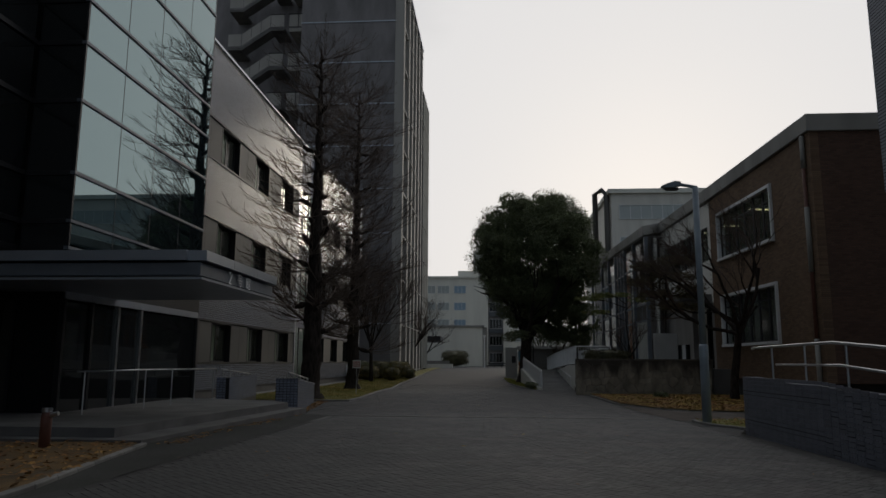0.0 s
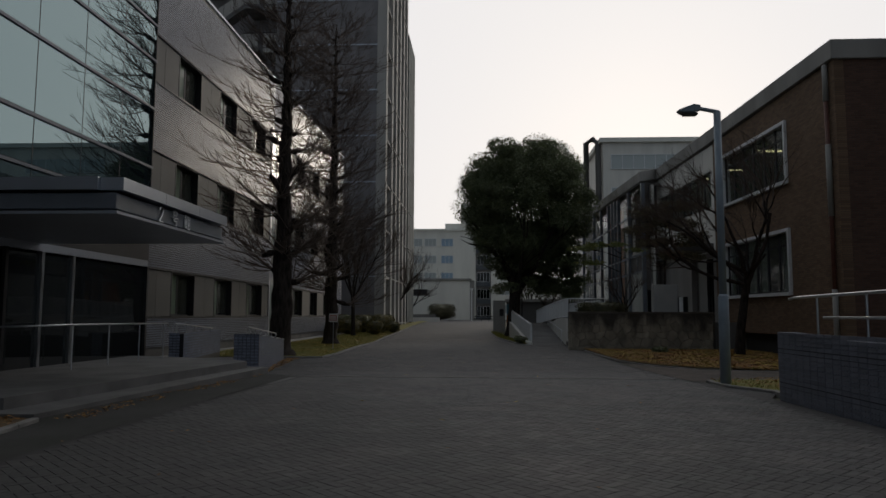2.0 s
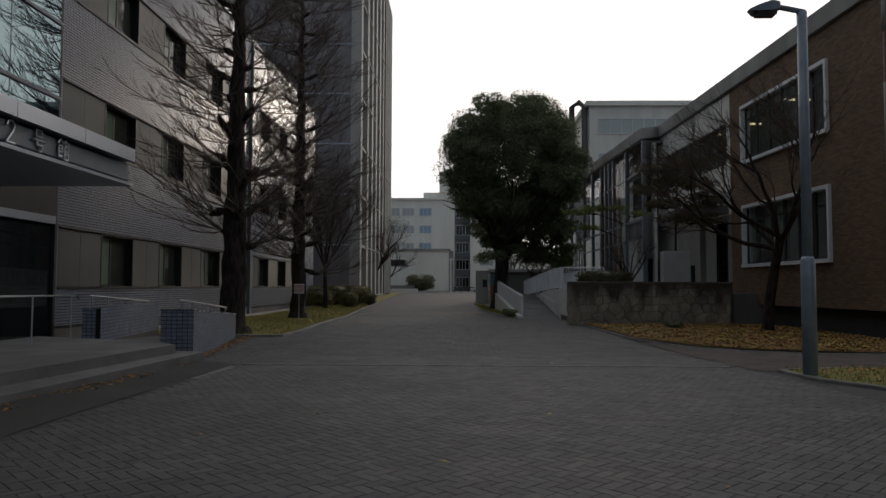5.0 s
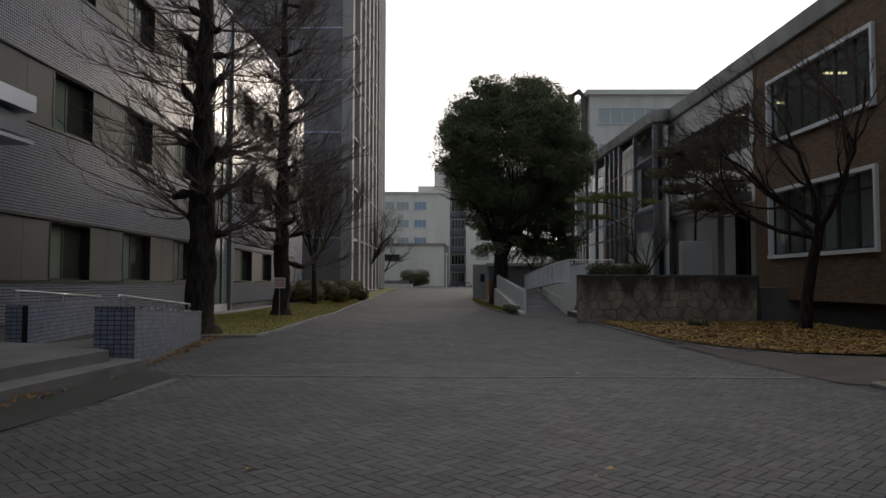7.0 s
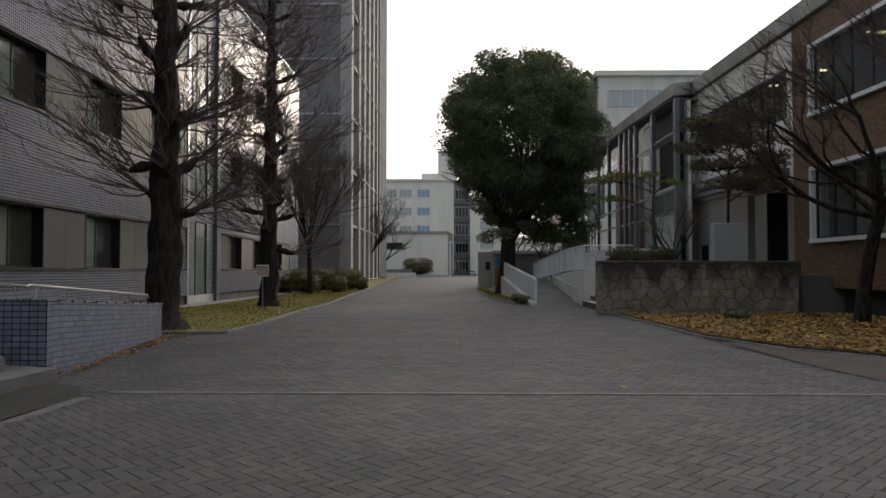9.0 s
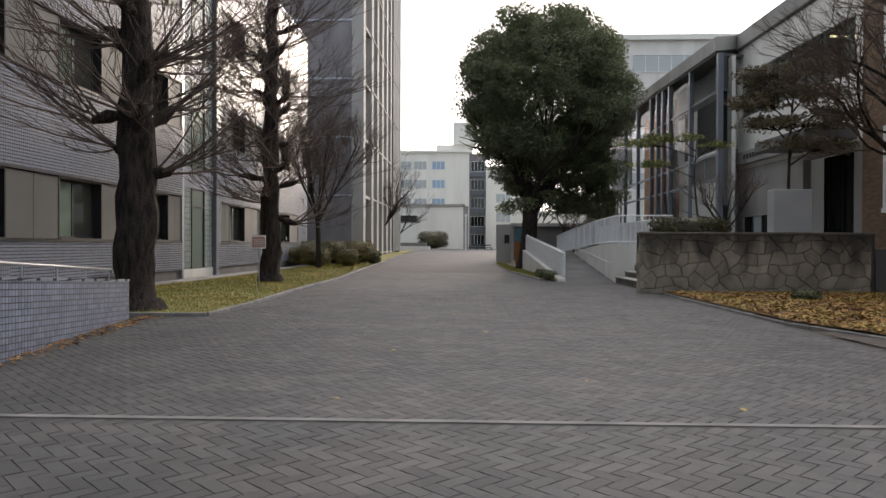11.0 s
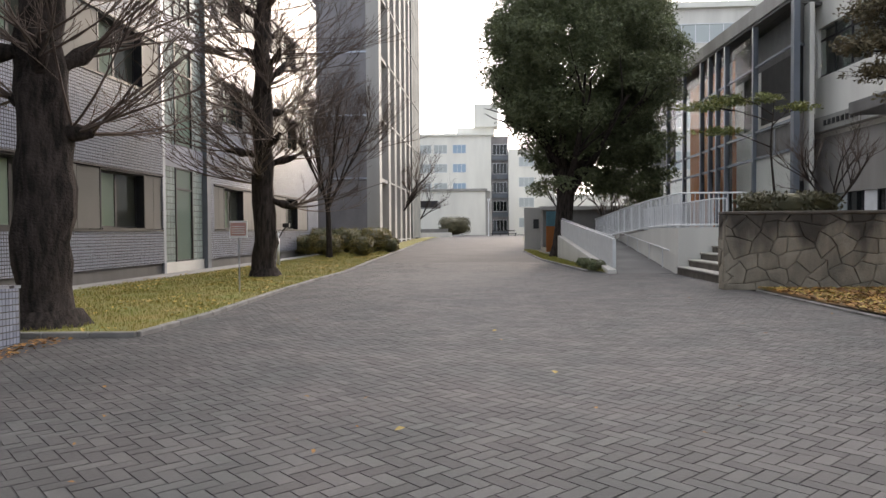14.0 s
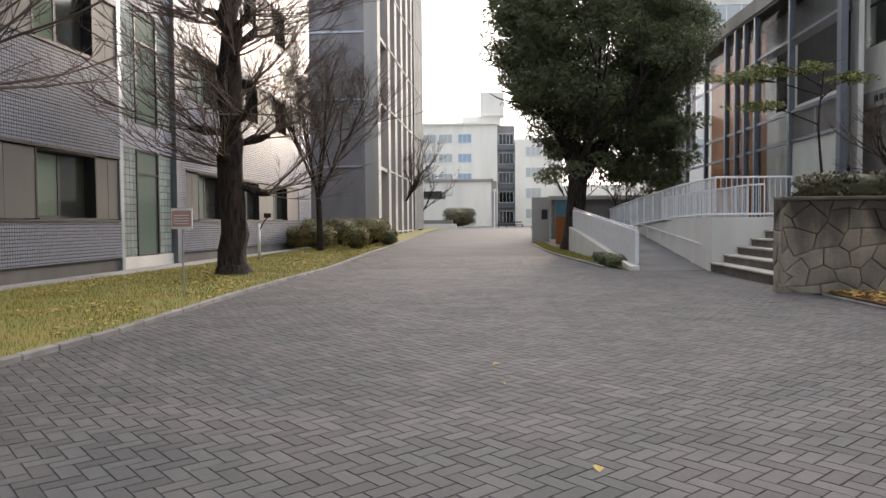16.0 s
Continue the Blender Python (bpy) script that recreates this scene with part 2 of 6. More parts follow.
def box(bm, x0, x1, y0, y1, z0, z1, bevel=0.0):
    m = Matrix.Translation(((x0 + x1) / 2, (y0 + y1) / 2, (z0 + z1) / 2)) @ Matrix.Diagonal((x1 - x0, y1 - y0, z1 - z0, 1))
    r = bmesh.ops.create_cube(bm, size=1, matrix=m)
    if bevel:
        vs = set(r["verts"])
        es = [e for e in bm.edges if e.verts[0] in vs and e.verts[1] in vs]
        bmesh.ops.bevel(bm, geom=es, offset=bevel, segments=1, affect="EDGES")
    return bm


def prism(bm, pts, z0, z1):
    """Upright prism on the outline pts; z1 may be a function of (x, y)."""
    top = z1 if callable(z1) else (lambda x, y: z1)
    bot = z0 if callable(z0) else (lambda x, y: z0)
    a = [bm.verts.new((x, y, bot(x, y))) for x, y in pts]
    b = [bm.verts.new((x, y, top(x, y))) for x, y in pts]
    n = len(pts)
    bm.faces.new(a[::-1])
    bm.faces.new(b)
    for i in range(n):
        bm.faces.new((a[i], a[(i + 1) % n], b[(i + 1) % n], b[i]))
    bmesh.ops.recalc_face_normals(bm, faces=bm.faces)
    return bm


def tube(bm, path, radii, sides=8, cap=True):
    """A round bar along the points of path."""
    path = [Vector(p) for p in path]
    if not hasattr(radii, "__len__"):
        radii = [radii] * len(path)
    rings = []
    ref = None
    for i, p in enumerate(path):
        d = (path[min(i + 1, len(path) - 1)] - path[max(i - 1, 0)]).normalized()
        if ref is None or abs(ref.dot(d)) > 0.95:
            ref = Vector((1, 0, 0)) if abs(d.x) < 0.8 else Vector((0, 1, 0))
        u = (ref - d * ref.dot(d)).normalized()
        ref = u
        v = d.cross(u)
        rings.append([bm.verts.new(p + (u * math.cos(2 * math.pi * k / sides) + v * math.sin(2 * math.pi * k / sides)) * radii[i]) for k in range(sides)])
    for a, b in zip(rings, rings[1:]):
        for k in range(sides):
            bm.faces.new((a[k], a[(k + 1) % sides], b[(k + 1) % sides], b[k]))
    if cap:
        bm.faces.new(rings[0][::-1])
        bm.faces.new(rings[-1])
    return bm


def part(name, bm, material, parent=None, label="", kind="", smooth=False):
    me = bpy.data.meshes.new(name)
    bm.to_mesh(me)
    bm.free()
    me.materials.append(material)
    if smooth:
        me.shade_smooth()
    ob = new(name, me)
    if parent:
        ob.parent = parent
        ob.matrix_parent_inverse = parent.matrix_basis.inverted()
    return tagged(ob, label, kind=kind)


def thing(name, at, label, category, group="", kind=""):
    ob = new(name)
    ob.matrix_basis = Matrix.Translation(at)
    return tagged(ob, label, category, group, kind)


def bx(*a, **k):
    return box(bmesh.new(), *a, **k)


# ---- ground and road ----
def ground_strip(name, xs, ys, lift, material, label, kind="structure"):
    """A sheet that follows the road's height, with edges at xs(y) on both sides."""
    bm = bmesh.new()
    rows = []
    for y in ys:
        a, b = xs(y)
        rows.append([bm.verts.new((a + (b - a) * i / 6, y, ground_z(y) + lift)) for i in range(7)])
    for r, q in zip(rows, rows[1:]):
        for i in range(6):
            bm.faces.new((r[i], r[i + 1], q[i + 1], q[i]))
    return tagged(part(name, bm, material), label, kind=kind)


YS = [-300, -60, -30, -10, 0, 6, 12, 19, 25, 31, 38, 44, 50, 62, 75, 90, 120, 150, 250, 400, 900, 3000]
ground_strip("ground", lambda y: (-1500, 1500), YS, -0.05, EARTH, "dark trampled earth ground reaching the horizon")
ROAD_L = [(-60, -3.4), (2, -3.6), (10, -4.9), (16.8, -4.6), (18.3, -4.6), (24.0, -5.7), (24.3, -6.1), (24.6, -5.0), (28, -4.9), (36, -5.2), (48, -5.6), (60, -5.9), (75, -6.2), (110, -7), (140, -8)]
ROAD_R = [(-60, 5.7), (13, 5.7), (13.8, 6.1), (17.5, 5.5), (22, 5.15), (31, 5.1), (37.3, 5.2), (37.5, 3.45), (47, 2.6), (60, 2.2), (90, 3.0), (110, 4), (140, 6)]


def along(table, y):
    for (a, xa), (b, xb) in zip(table, table[1:]):
        if y <= b:
            return xa + (xb - xa) * max(0, (y - a) / (b - a))
    return table[-1][1]


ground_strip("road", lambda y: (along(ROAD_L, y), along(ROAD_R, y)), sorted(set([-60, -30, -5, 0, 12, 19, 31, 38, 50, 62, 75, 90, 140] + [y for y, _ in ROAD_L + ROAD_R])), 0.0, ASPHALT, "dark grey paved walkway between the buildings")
# ---- tiled building with glass corner ----
def wall_with_openings(name, x0, x1, y0, y1, z0, z1, holes, material, label, along_y=True):
    """A wall built of blocks round the openings (a0, a1, z0, z1)."""
    bm = bmesh.new()
    lo, hi = (y0, y1) if along_y else (x0, x1)
    cuts = sorted({lo, hi, *[h[0] for h in holes], *[h[1] for h in holes]})
    for a, b in zip(cuts, cuts[1:]):
        zs = [z0]
        for h in sorted(holes, key=lambda h: h[2]):
            if h[0] <= a + 1e-6 and h[1] >= b - 1e-6:
                zs += [h[2], h[3]]
        zs.append(z1)
        for p, q in zip(zs[::2], zs[1::2]):
            if q - p > 1e-4:
                if along_y:
                    box(bm, x0, x1, a, b, p, q)
                else:
                    box(bm, a, b, y0, y1, p, q)
    bmesh.ops.remove_doubles(bm, verts=bm.verts, dist=1e-4)
    return tagged(part(name, bm, material), label, kind="structure")


XW = -10.175
WIN_Y = [25.4, 29.5, 33.6]
holes = [(23.1, 37.0, 1.37 + 4 * k, 2.97 + 4 * k) for k in range(3)]
wall_tiled = wall_with_openings("wall_west", XW - 0.3, XW, 20.05, 37.05, 0.35, 13.9, holes, TILE_W, "three-storey wall of glossy grey-blue square tiles")
holes2 = [(41.0, 54.0, 1.37 + 4 * k, 2.97 + 4 * k) for k in range(3)]
wall_with_openings("wall_west", XW - 0.3, XW, 40.4, 56, 0.35, 13.9, holes2, TILE_W, "further wing with glossy grey-blue tiles and window bands")
tagged(part("plinth", bx(XW - 0.3, XW - 0.08, 20.05, 56, -0.3, 0.35), DARK_CONCRETE), "recessed dark concrete foot of the tiled building", kind="structure")
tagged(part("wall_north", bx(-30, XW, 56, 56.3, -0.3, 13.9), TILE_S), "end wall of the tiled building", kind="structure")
tagged(part("roof", bx(-30, XW - 0.02, 20.05, 56, 13.9, 14.05), CONCRETE), "flat roof of the tiled building", kind="structure")
tagged(part("trim", bx(XW - 0.3, XW + 0.05, 20.05, 56, 14.05, 14.15), ALU), "metal coping along the roof edge", kind="structure")


def window_bay(y0, y1, z0, z1, dark):
    w = thing("window_bay", (XW, y0, z0), "dark recessed sliding window between warm grey panels" if dark else "warm grey panel in the window band", "window", "bays of the window bands")
    if dark:
        bm = bmesh.new()
        box(bm, XW - 0.34, XW - 0.02, y0, y0 + 0.05, z0, z1)
        box(bm, XW - 0.34, XW - 0.02, y1 - 0.05, y1, z0, z1)
        box(bm, XW - 0.34, XW - 0.02, y0 + 0.05, y1 - 0.05, z1 - 0.05, z1)
        box(bm, XW - 0.34, XW + 0.01, y0 + 0.05, y1 - 0.05, z0, z0 + 0.04)
        part("frame", bm, DARK_METAL, w)
        ym = (y0 + y1) / 2
        for a, b in ((y0 + 0.05, ym), (ym, y1 - 0.05)):
            bm = bmesh.new()
            box(bm, XW - 0.31, XW - 0.26, a, a + 0.05, z0 + 0.04, z1 - 0.05)
            box(bm, XW - 0.31, XW - 0.26, b - 0.05, b, z0 + 0.04, z1 - 0.05)
            box(bm, XW - 0.31, XW - 0.26, a + 0.05, b - 0.05, z0 + 0.04, z0 + 0.09)
            box(bm, XW - 0.31, XW - 0.26, a + 0.05, b - 0.05, z1 - 0.1, z1 - 0.05)
            s = part("sash", bm, DARK_METAL, w)
            part("pane", bx(XW - 0.29, XW - 0.28, a + 0.05, b - 0.05, z0 + 0.09, z1 - 0.1), GLASS_BLIND if a < ym - 0.1 and (int(y0) + int(z0)) % 4 != 1 else GLASS_DIM, s)
    else:
        n = 2
        for i in range(n):
            a, b = y0 + (y1 - y0) * i / n, y0 + (y1 - y0) * (i + 1) / n
            part("panel", bx(XW - 0.06, XW - 0.03, a + 0.006, b - 0.006, z0 + 0.02, z1 - 0.02), PANEL, w)
    return w


for k in range(3):
    z0, z1 = 1.37 + 4 * k, 2.97 + 4 * k
    edges = [23.1, 25.4, 27.5, 29.5, 31.6, 33.6, 35.95, 37.0]
    for i, (a, b) in enumerate(zip(edges, edges[1:])):
        window_bay(a, b, z0, z1, i % 2 == 1)
    edges = [41.0, 42.0, 44.1, 46.0, 48.1, 50.0, 52.1, 54.0]
    for i, (a, b) in enumerate(zip(edges, edges[1:])):
        window_bay(a, b, z0, z1, i % 2 == 1)
    for a, b in ((23.1, 37.0), (41, 54)):
        tagged(part("trim", bx(XW, XW + 0.03, a, b, z0 - 0.05, z0), DARK_METAL), "thin dark metal sill line", kind="structure")
        tagged(part("trim", bx(XW, XW + 0.03, a, b, z1, z1 + 0.05), DARK_METAL), "thin metal head line over the window band", kind="structure")
tagged(part("wall_inside", bx(XW - 3, XW - 2.9, 20.1, 55.9, 0, 13.8), INSIDE_GLOOM), "wall coloured dark as the dim interior behind the windows", kind="structure")
# stair bay: glass blocks, door glazing, drain pipe
bay = thing("stair_bay", (XW, 38.7, 0), "recessed stair bay with green-tinted glazing and glass blocks", "window")
part("jamb", bx(XW - 0.2, XW, 37.05, 37.2, -0.1, 13.9), ALU, bay)
part("jamb", bx(XW - 0.2, XW + 0.12, 40.1, 40.4, -0.1, 13.9), BLUE_GREY, bay, "blue-grey round-edged drain casing")
GBLOCK = tile_mat("glass_block", (0.36, 0.41, 0.39), (0.27, 0.32, 0.3), (0.1, 0.105, 0.105), 0.2, 0.2, 0.012, 0.1, "yz", vary=0.1, bump=1.0)
GREEN_GLASS = glass_mat("green_tinted_glass", (0.13, 0.175, 0.145), 0.12)
for k, (z0, z1) in enumerate(((0.35, 3.35), (4.05, 7.35), (8.05, 11.35))):
    for a, b in ((37.25, 37.95), (39.25, 40.05)):
        part("glass_block_panel", bx(XW - 0.14, XW - 0.05, a, b, z0, z1), GBLOCK, bay)
    bm = bmesh.new()
    for a, b in ((37.95, 38.02), (39.18, 39.25)):
        box(bm, XW - 0.12, XW - 0.02, a, b, z0, z1)
    for z in (z0, z0 + 2.3, z1 - 0.05):
        box(bm, XW - 0.12, XW - 0.02, 38.02, 39.18, z, z + 0.05)
    part("frame", bm, DARK_METAL, bay)
    part("pane", bx(XW - 0.09, XW - 0.07, 38.02, 39.18, z0 + 0.05, z1 - 0.05), GREEN_GLASS, bay)
for z0, z1 in ((-0.1, 0.35), (3.35, 4.05), (7.35, 8.05), (11.35, 13.9)):
    part("spandrel", bx(XW - 0.18, XW - 0.02, 37.2, 40.1, z0, z1), WHITE_WALL if z0 < 0 else SPANDREL, bay)

# glass corner block
XG, Y0G, Y1G = -8.5, 12.95, 20.05
tagged(part("floor_slab", bx(-24, XG - 0.3, Y0G + 0.1, Y1G, -0.3, 0.27), CONCRETE), "concrete floor of the entrance hall", kind="structure")
tagged(part("wall_inside", bx(-24, -10.2, -14, Y0G + 0.5, 0.3, 17.4), INSIDE_GLOOM), "block coloured dark as the dim interior of the glazed front", kind="structure")
tagged(part("wall_inside", bx(-24, XG - 0.5, Y0G + 0.5, Y1G, 0.27, 17.4), INSIDE_GLOOM), "block coloured dark as the dim interior behind the curtain wall", kind="structure")
GH = [0.3, 2.75, 3.9, 4.5, 5.6, 7.3, 8.7, 9.75, 11.45, 13.0, 14.1, 15.8, 16.8]
GY = [12.95, 14.73, 16.5, 18.27, 20.05]
cw = thing("curtain_wall", (XG, 16.5, 0.3), "blue mirror-glass curtain wall with slim metal bands reflecting the sky", "window")
cws = thing("curtain_wall", (-16, Y0G, 0.3), "dark mirror-glass curtain wall above the entrance canopy", "window")
for i, (za, zb) in enumerate(zip(GH, GH[1:])):
    if i < 2:
        continue
    for ya, yb in zip(GY, GY[1:]):
        part("pane", bx(XG - 0.03, XG, ya + 0.012, yb - 0.012, za + 0.06, zb - 0.06), GLASS_SKY, cw)
    part("pane", bx(-9.62, XG - 0.06, Y0G, Y0G + 0.03, za + 0.06, zb - 0.06), GLASS, cws)
    for j in range(12):
        ya2 = Y0G - 0.1 - 2.2 * (j + 1)
        part("pane", bx(-9.7, -9.67, ya2 + 0.012, ya2 + 2.188, za + 0.06, zb - 0.06), GLASS, cws)
for z in GH[2:]:
    part("transom", bx(XG - 0.08, XG + 0.04, Y0G - 0.04, Y1G, z - 0.035, z + 0.035), BLUE_GREY, cw)
    part("transom", bx(-9.66, XG - 0.08, Y0G - 0.04, Y0G + 0.08, z - 0.055, z + 0.055), DARK_METAL, cws)
    part("transom", bx(-9.76, -9.62, -14, Y0G - 0.06, z - 0.055, z + 0.055), DARK_METAL, cws)
for y in GY[1:-1]:
    part("mullion", bx(XG - 0.06, XG + 0.004, y - 0.011, y + 0.011, 3.95, 16.8), DARK_METAL, cw)
part("corner_post", bx(XG - 0.05, XG + 0.01, Y0G - 0.01, Y0G + 0.05, 3.9, 16.8), DARK_METAL, cw)
part("end_panel", bx(XW - 0.1, XG, Y1G - 0.03, Y1G + 0.04, 0.2, 16.9), DARK_METAL, cw)

# entrance under the canopy
ent = thing("entrance_glazing", (XG, 16.5, 0.27), "dark glass entrance doors and panels in metal frames", "door")
ye = [13.0, 14.1, 15.25, 16.4, 20.0]
for a, b in zip(ye, ye[1:]):
    part("pane", bx(XG - 0.05, XG - 0.03, a + 0.05, b - 0.04, 0.32, 2.72), GLASS, ent)
for y in ye:
    part("post", bx(XG - 0.08, XG + 0.04, y - 0.04, y + 0.05, 0.27, 2.78), METAL if y in (15.25, 16.4) else DARK_METAL, ent)
part("rail", bx(XG - 0.08, XG + 0.03, 13.0, 20.0, 2.78, 2.95), ALU, ent)
for xa in (-9.6,):
    part("pane", bx(xa + 0.05, xa + 1.0, Y0G + 0.04, Y0G + 0.06, 0.3, 2.75), GLASS, ent)
    part("post", bx(xa - 0.04, xa + 0.04, Y0G, Y0G + 0.1, 0.27, 2.9), DARK_METAL, ent)
part("lintel", bx(-9.66, XG, Y0G, Y0G + 0.12, 2.75, 3.85), DARK_METAL, ent)
part("lintel", bx(-9.78, -9.66, -14, Y0G, 2.75, 3.85), DARK_METAL, ent)
part("lintel", bx(XG - 0.12, XG, Y0G + 0.12, Y1G - 0.03, 2.95, 3.85), DARK_METAL, ent)

# canopy
can = thing("entrance_canopy", (-8, 13, 3.0), "flat entrance canopy with glass edge, blue-grey fascia and raised characters", "canopy")
cx, ya, yb = -4.55, 10.8, 15.1
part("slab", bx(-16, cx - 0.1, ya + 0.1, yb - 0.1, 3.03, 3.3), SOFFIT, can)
part("fascia", bx(-16, cx, ya, yb, 3.08, 3.32, bevel=0.01), BLUE_GREY, can, "blue-grey metal fascia")
part("lower_edge", bx(-16, cx + 0.05, ya - 0.05, yb + 0.05, 3.0, 3.045), ALU, can, "thin pale metal lower edge")
for i in range(3):
    a = ya + (yb - ya) * i / 3
    part("glass_edge", bx(cx - 0.25, cx + 0.1, a + 0.006, a + (yb - ya) / 3 - 0.006, 3.36, 3.55), ALU, can, "polished light metal upper edge")
part("glass_edge", bx(-16, cx - 0.25, ya - 0.08, ya + 0.25, 3.36, 3.55), ALU, can)
part("deck", bx(-16, cx - 0.26, ya + 0.25, yb - 0.02, 3.33, 3.45), DARK_METAL, can)


def strokes(name, segs, y, z, parent, x=cx, s=0.3):
    """A character of thin bars on the east face; segs run in the unit square, v up; u grows with y."""
    bm = bmesh.new()
    for u0, v0, u1, v1 in segs:
        tube(bm, [(x + 0.02, y + u0 * s, z + v0 * s), (x + 0.02, y + u1 * s, z + v1 * s)], 0.014, 6)
    return part(name, bm, METAL, parent, "raised metal character")


TWO = [(0.1, 0.75, 0.2, 0.95), (0.2, 0.95, 0.5, 1), (0.5, 1, 0.65, 0.8), (0.65, 0.8, 0.55, 0.55), (0.55, 0.55, 0.1, 0), (0.1, 0, 0.7, 0)]
GO = [(0.25, 1, 0.75, 1), (0.25, 1, 0.25, 0.7), (0.75, 1, 0.75, 0.7), (0.25, 0.7, 0.75, 0.7), (0, 0.52, 1, 0.52), (0.4, 0.52, 0.32, 0.3), (0.3, 0.3, 0.8, 0.3), (0.8, 0.3, 0.72, 0), (0.72, 0, 0.55, 0.02)]
KAN = [(0.25, 1, 0, 0.75), (0.25, 1, 0.45, 0.8), (0.08, 0.65, 0.4, 0.65), (0.08, 0.65, 0.08, 0.1), (0.4, 0.65, 0.4, 0.35), (0.08, 0.5, 0.4, 0.5), (0.08, 0.35, 0.4, 0.35), (0.08, 0.1, 0.42, 0.15),
       (0.72, 1, 0.72, 0.88), (0.5, 0.86, 1, 0.86), (0.5, 0.86, 0.5, 0.75), (1, 0.86, 1, 0.75), (0.6, 0.7, 0.9, 0.7), (0.6, 0.7, 0.6, 0), (0.9, 0.7, 0.9, 0.42), (0.6, 0.42, 0.9, 0.42), (0.6, 0.28, 0.95, 0.28), (0.6, 0, 0.95, 0), (0.95, 0.28, 0.95, 0)]
for segs, y in ((TWO, 12.15), (GO, 12.65), (KAN, 13.17)):
    strokes("letter", segs, y, 3.075, can, s=0.25)

can.matrix_basis = Matrix.Translation((-8, 13, 2.93))

# entrance terrace and its step
ter = thing("entrance_terrace", (-7, 13, 0), "low stone entrance terrace with one broad step", "terrace", kind="structure")
part("step", prism(bmesh.new(), [(-9.6, 9.6), (-4.85, 9.6), (-4.34, 17.9), (-5.2, 18.25), (-9.6, 18.25)], -0.2, 0.18), CONCRETE, ter)
part("platform", prism(bmesh.new(), [(-9.6, 9.95), (-5.5, 9.95), (-4.77, 17.6), (-5.4, 18.3), (-9.6, 20.0)], 0.18, 0.34), DARK_CONCRETE, ter)
part("ramp", prism(bmesh.new(), [(-7.4, 17.6), (-5.3, 18.3), (-6.0, 24), (-8.4, 24)], -0.2, lambda x, y: 0.33 - max(0, y - 17.6) * 0.045), CONCRETE, ter)
# tile-faced walls beside the ramp


def tiled_wall(name, outline, top, label, tile=0.073, faces=((0, 1),)):
    """A low wall faced with small square tiles, each its own piece where near."""
    w = thing(name, (*outline[0], 0), label, "wall")
    part("core", prism(bmesh.new(), outline, lambda x, y: ground_z(y) - 0.15, lambda x, y: top(x, y) - 0.02), DARK_METAL, w, "dark joints")
    return w


# ---- grey tower ----
END_PANEL = mat("grey_green_panel", (0.13, 0.145, 0.14), 0.9, vary=0.35, scale=0.5, bump=0.1, island=0.3)


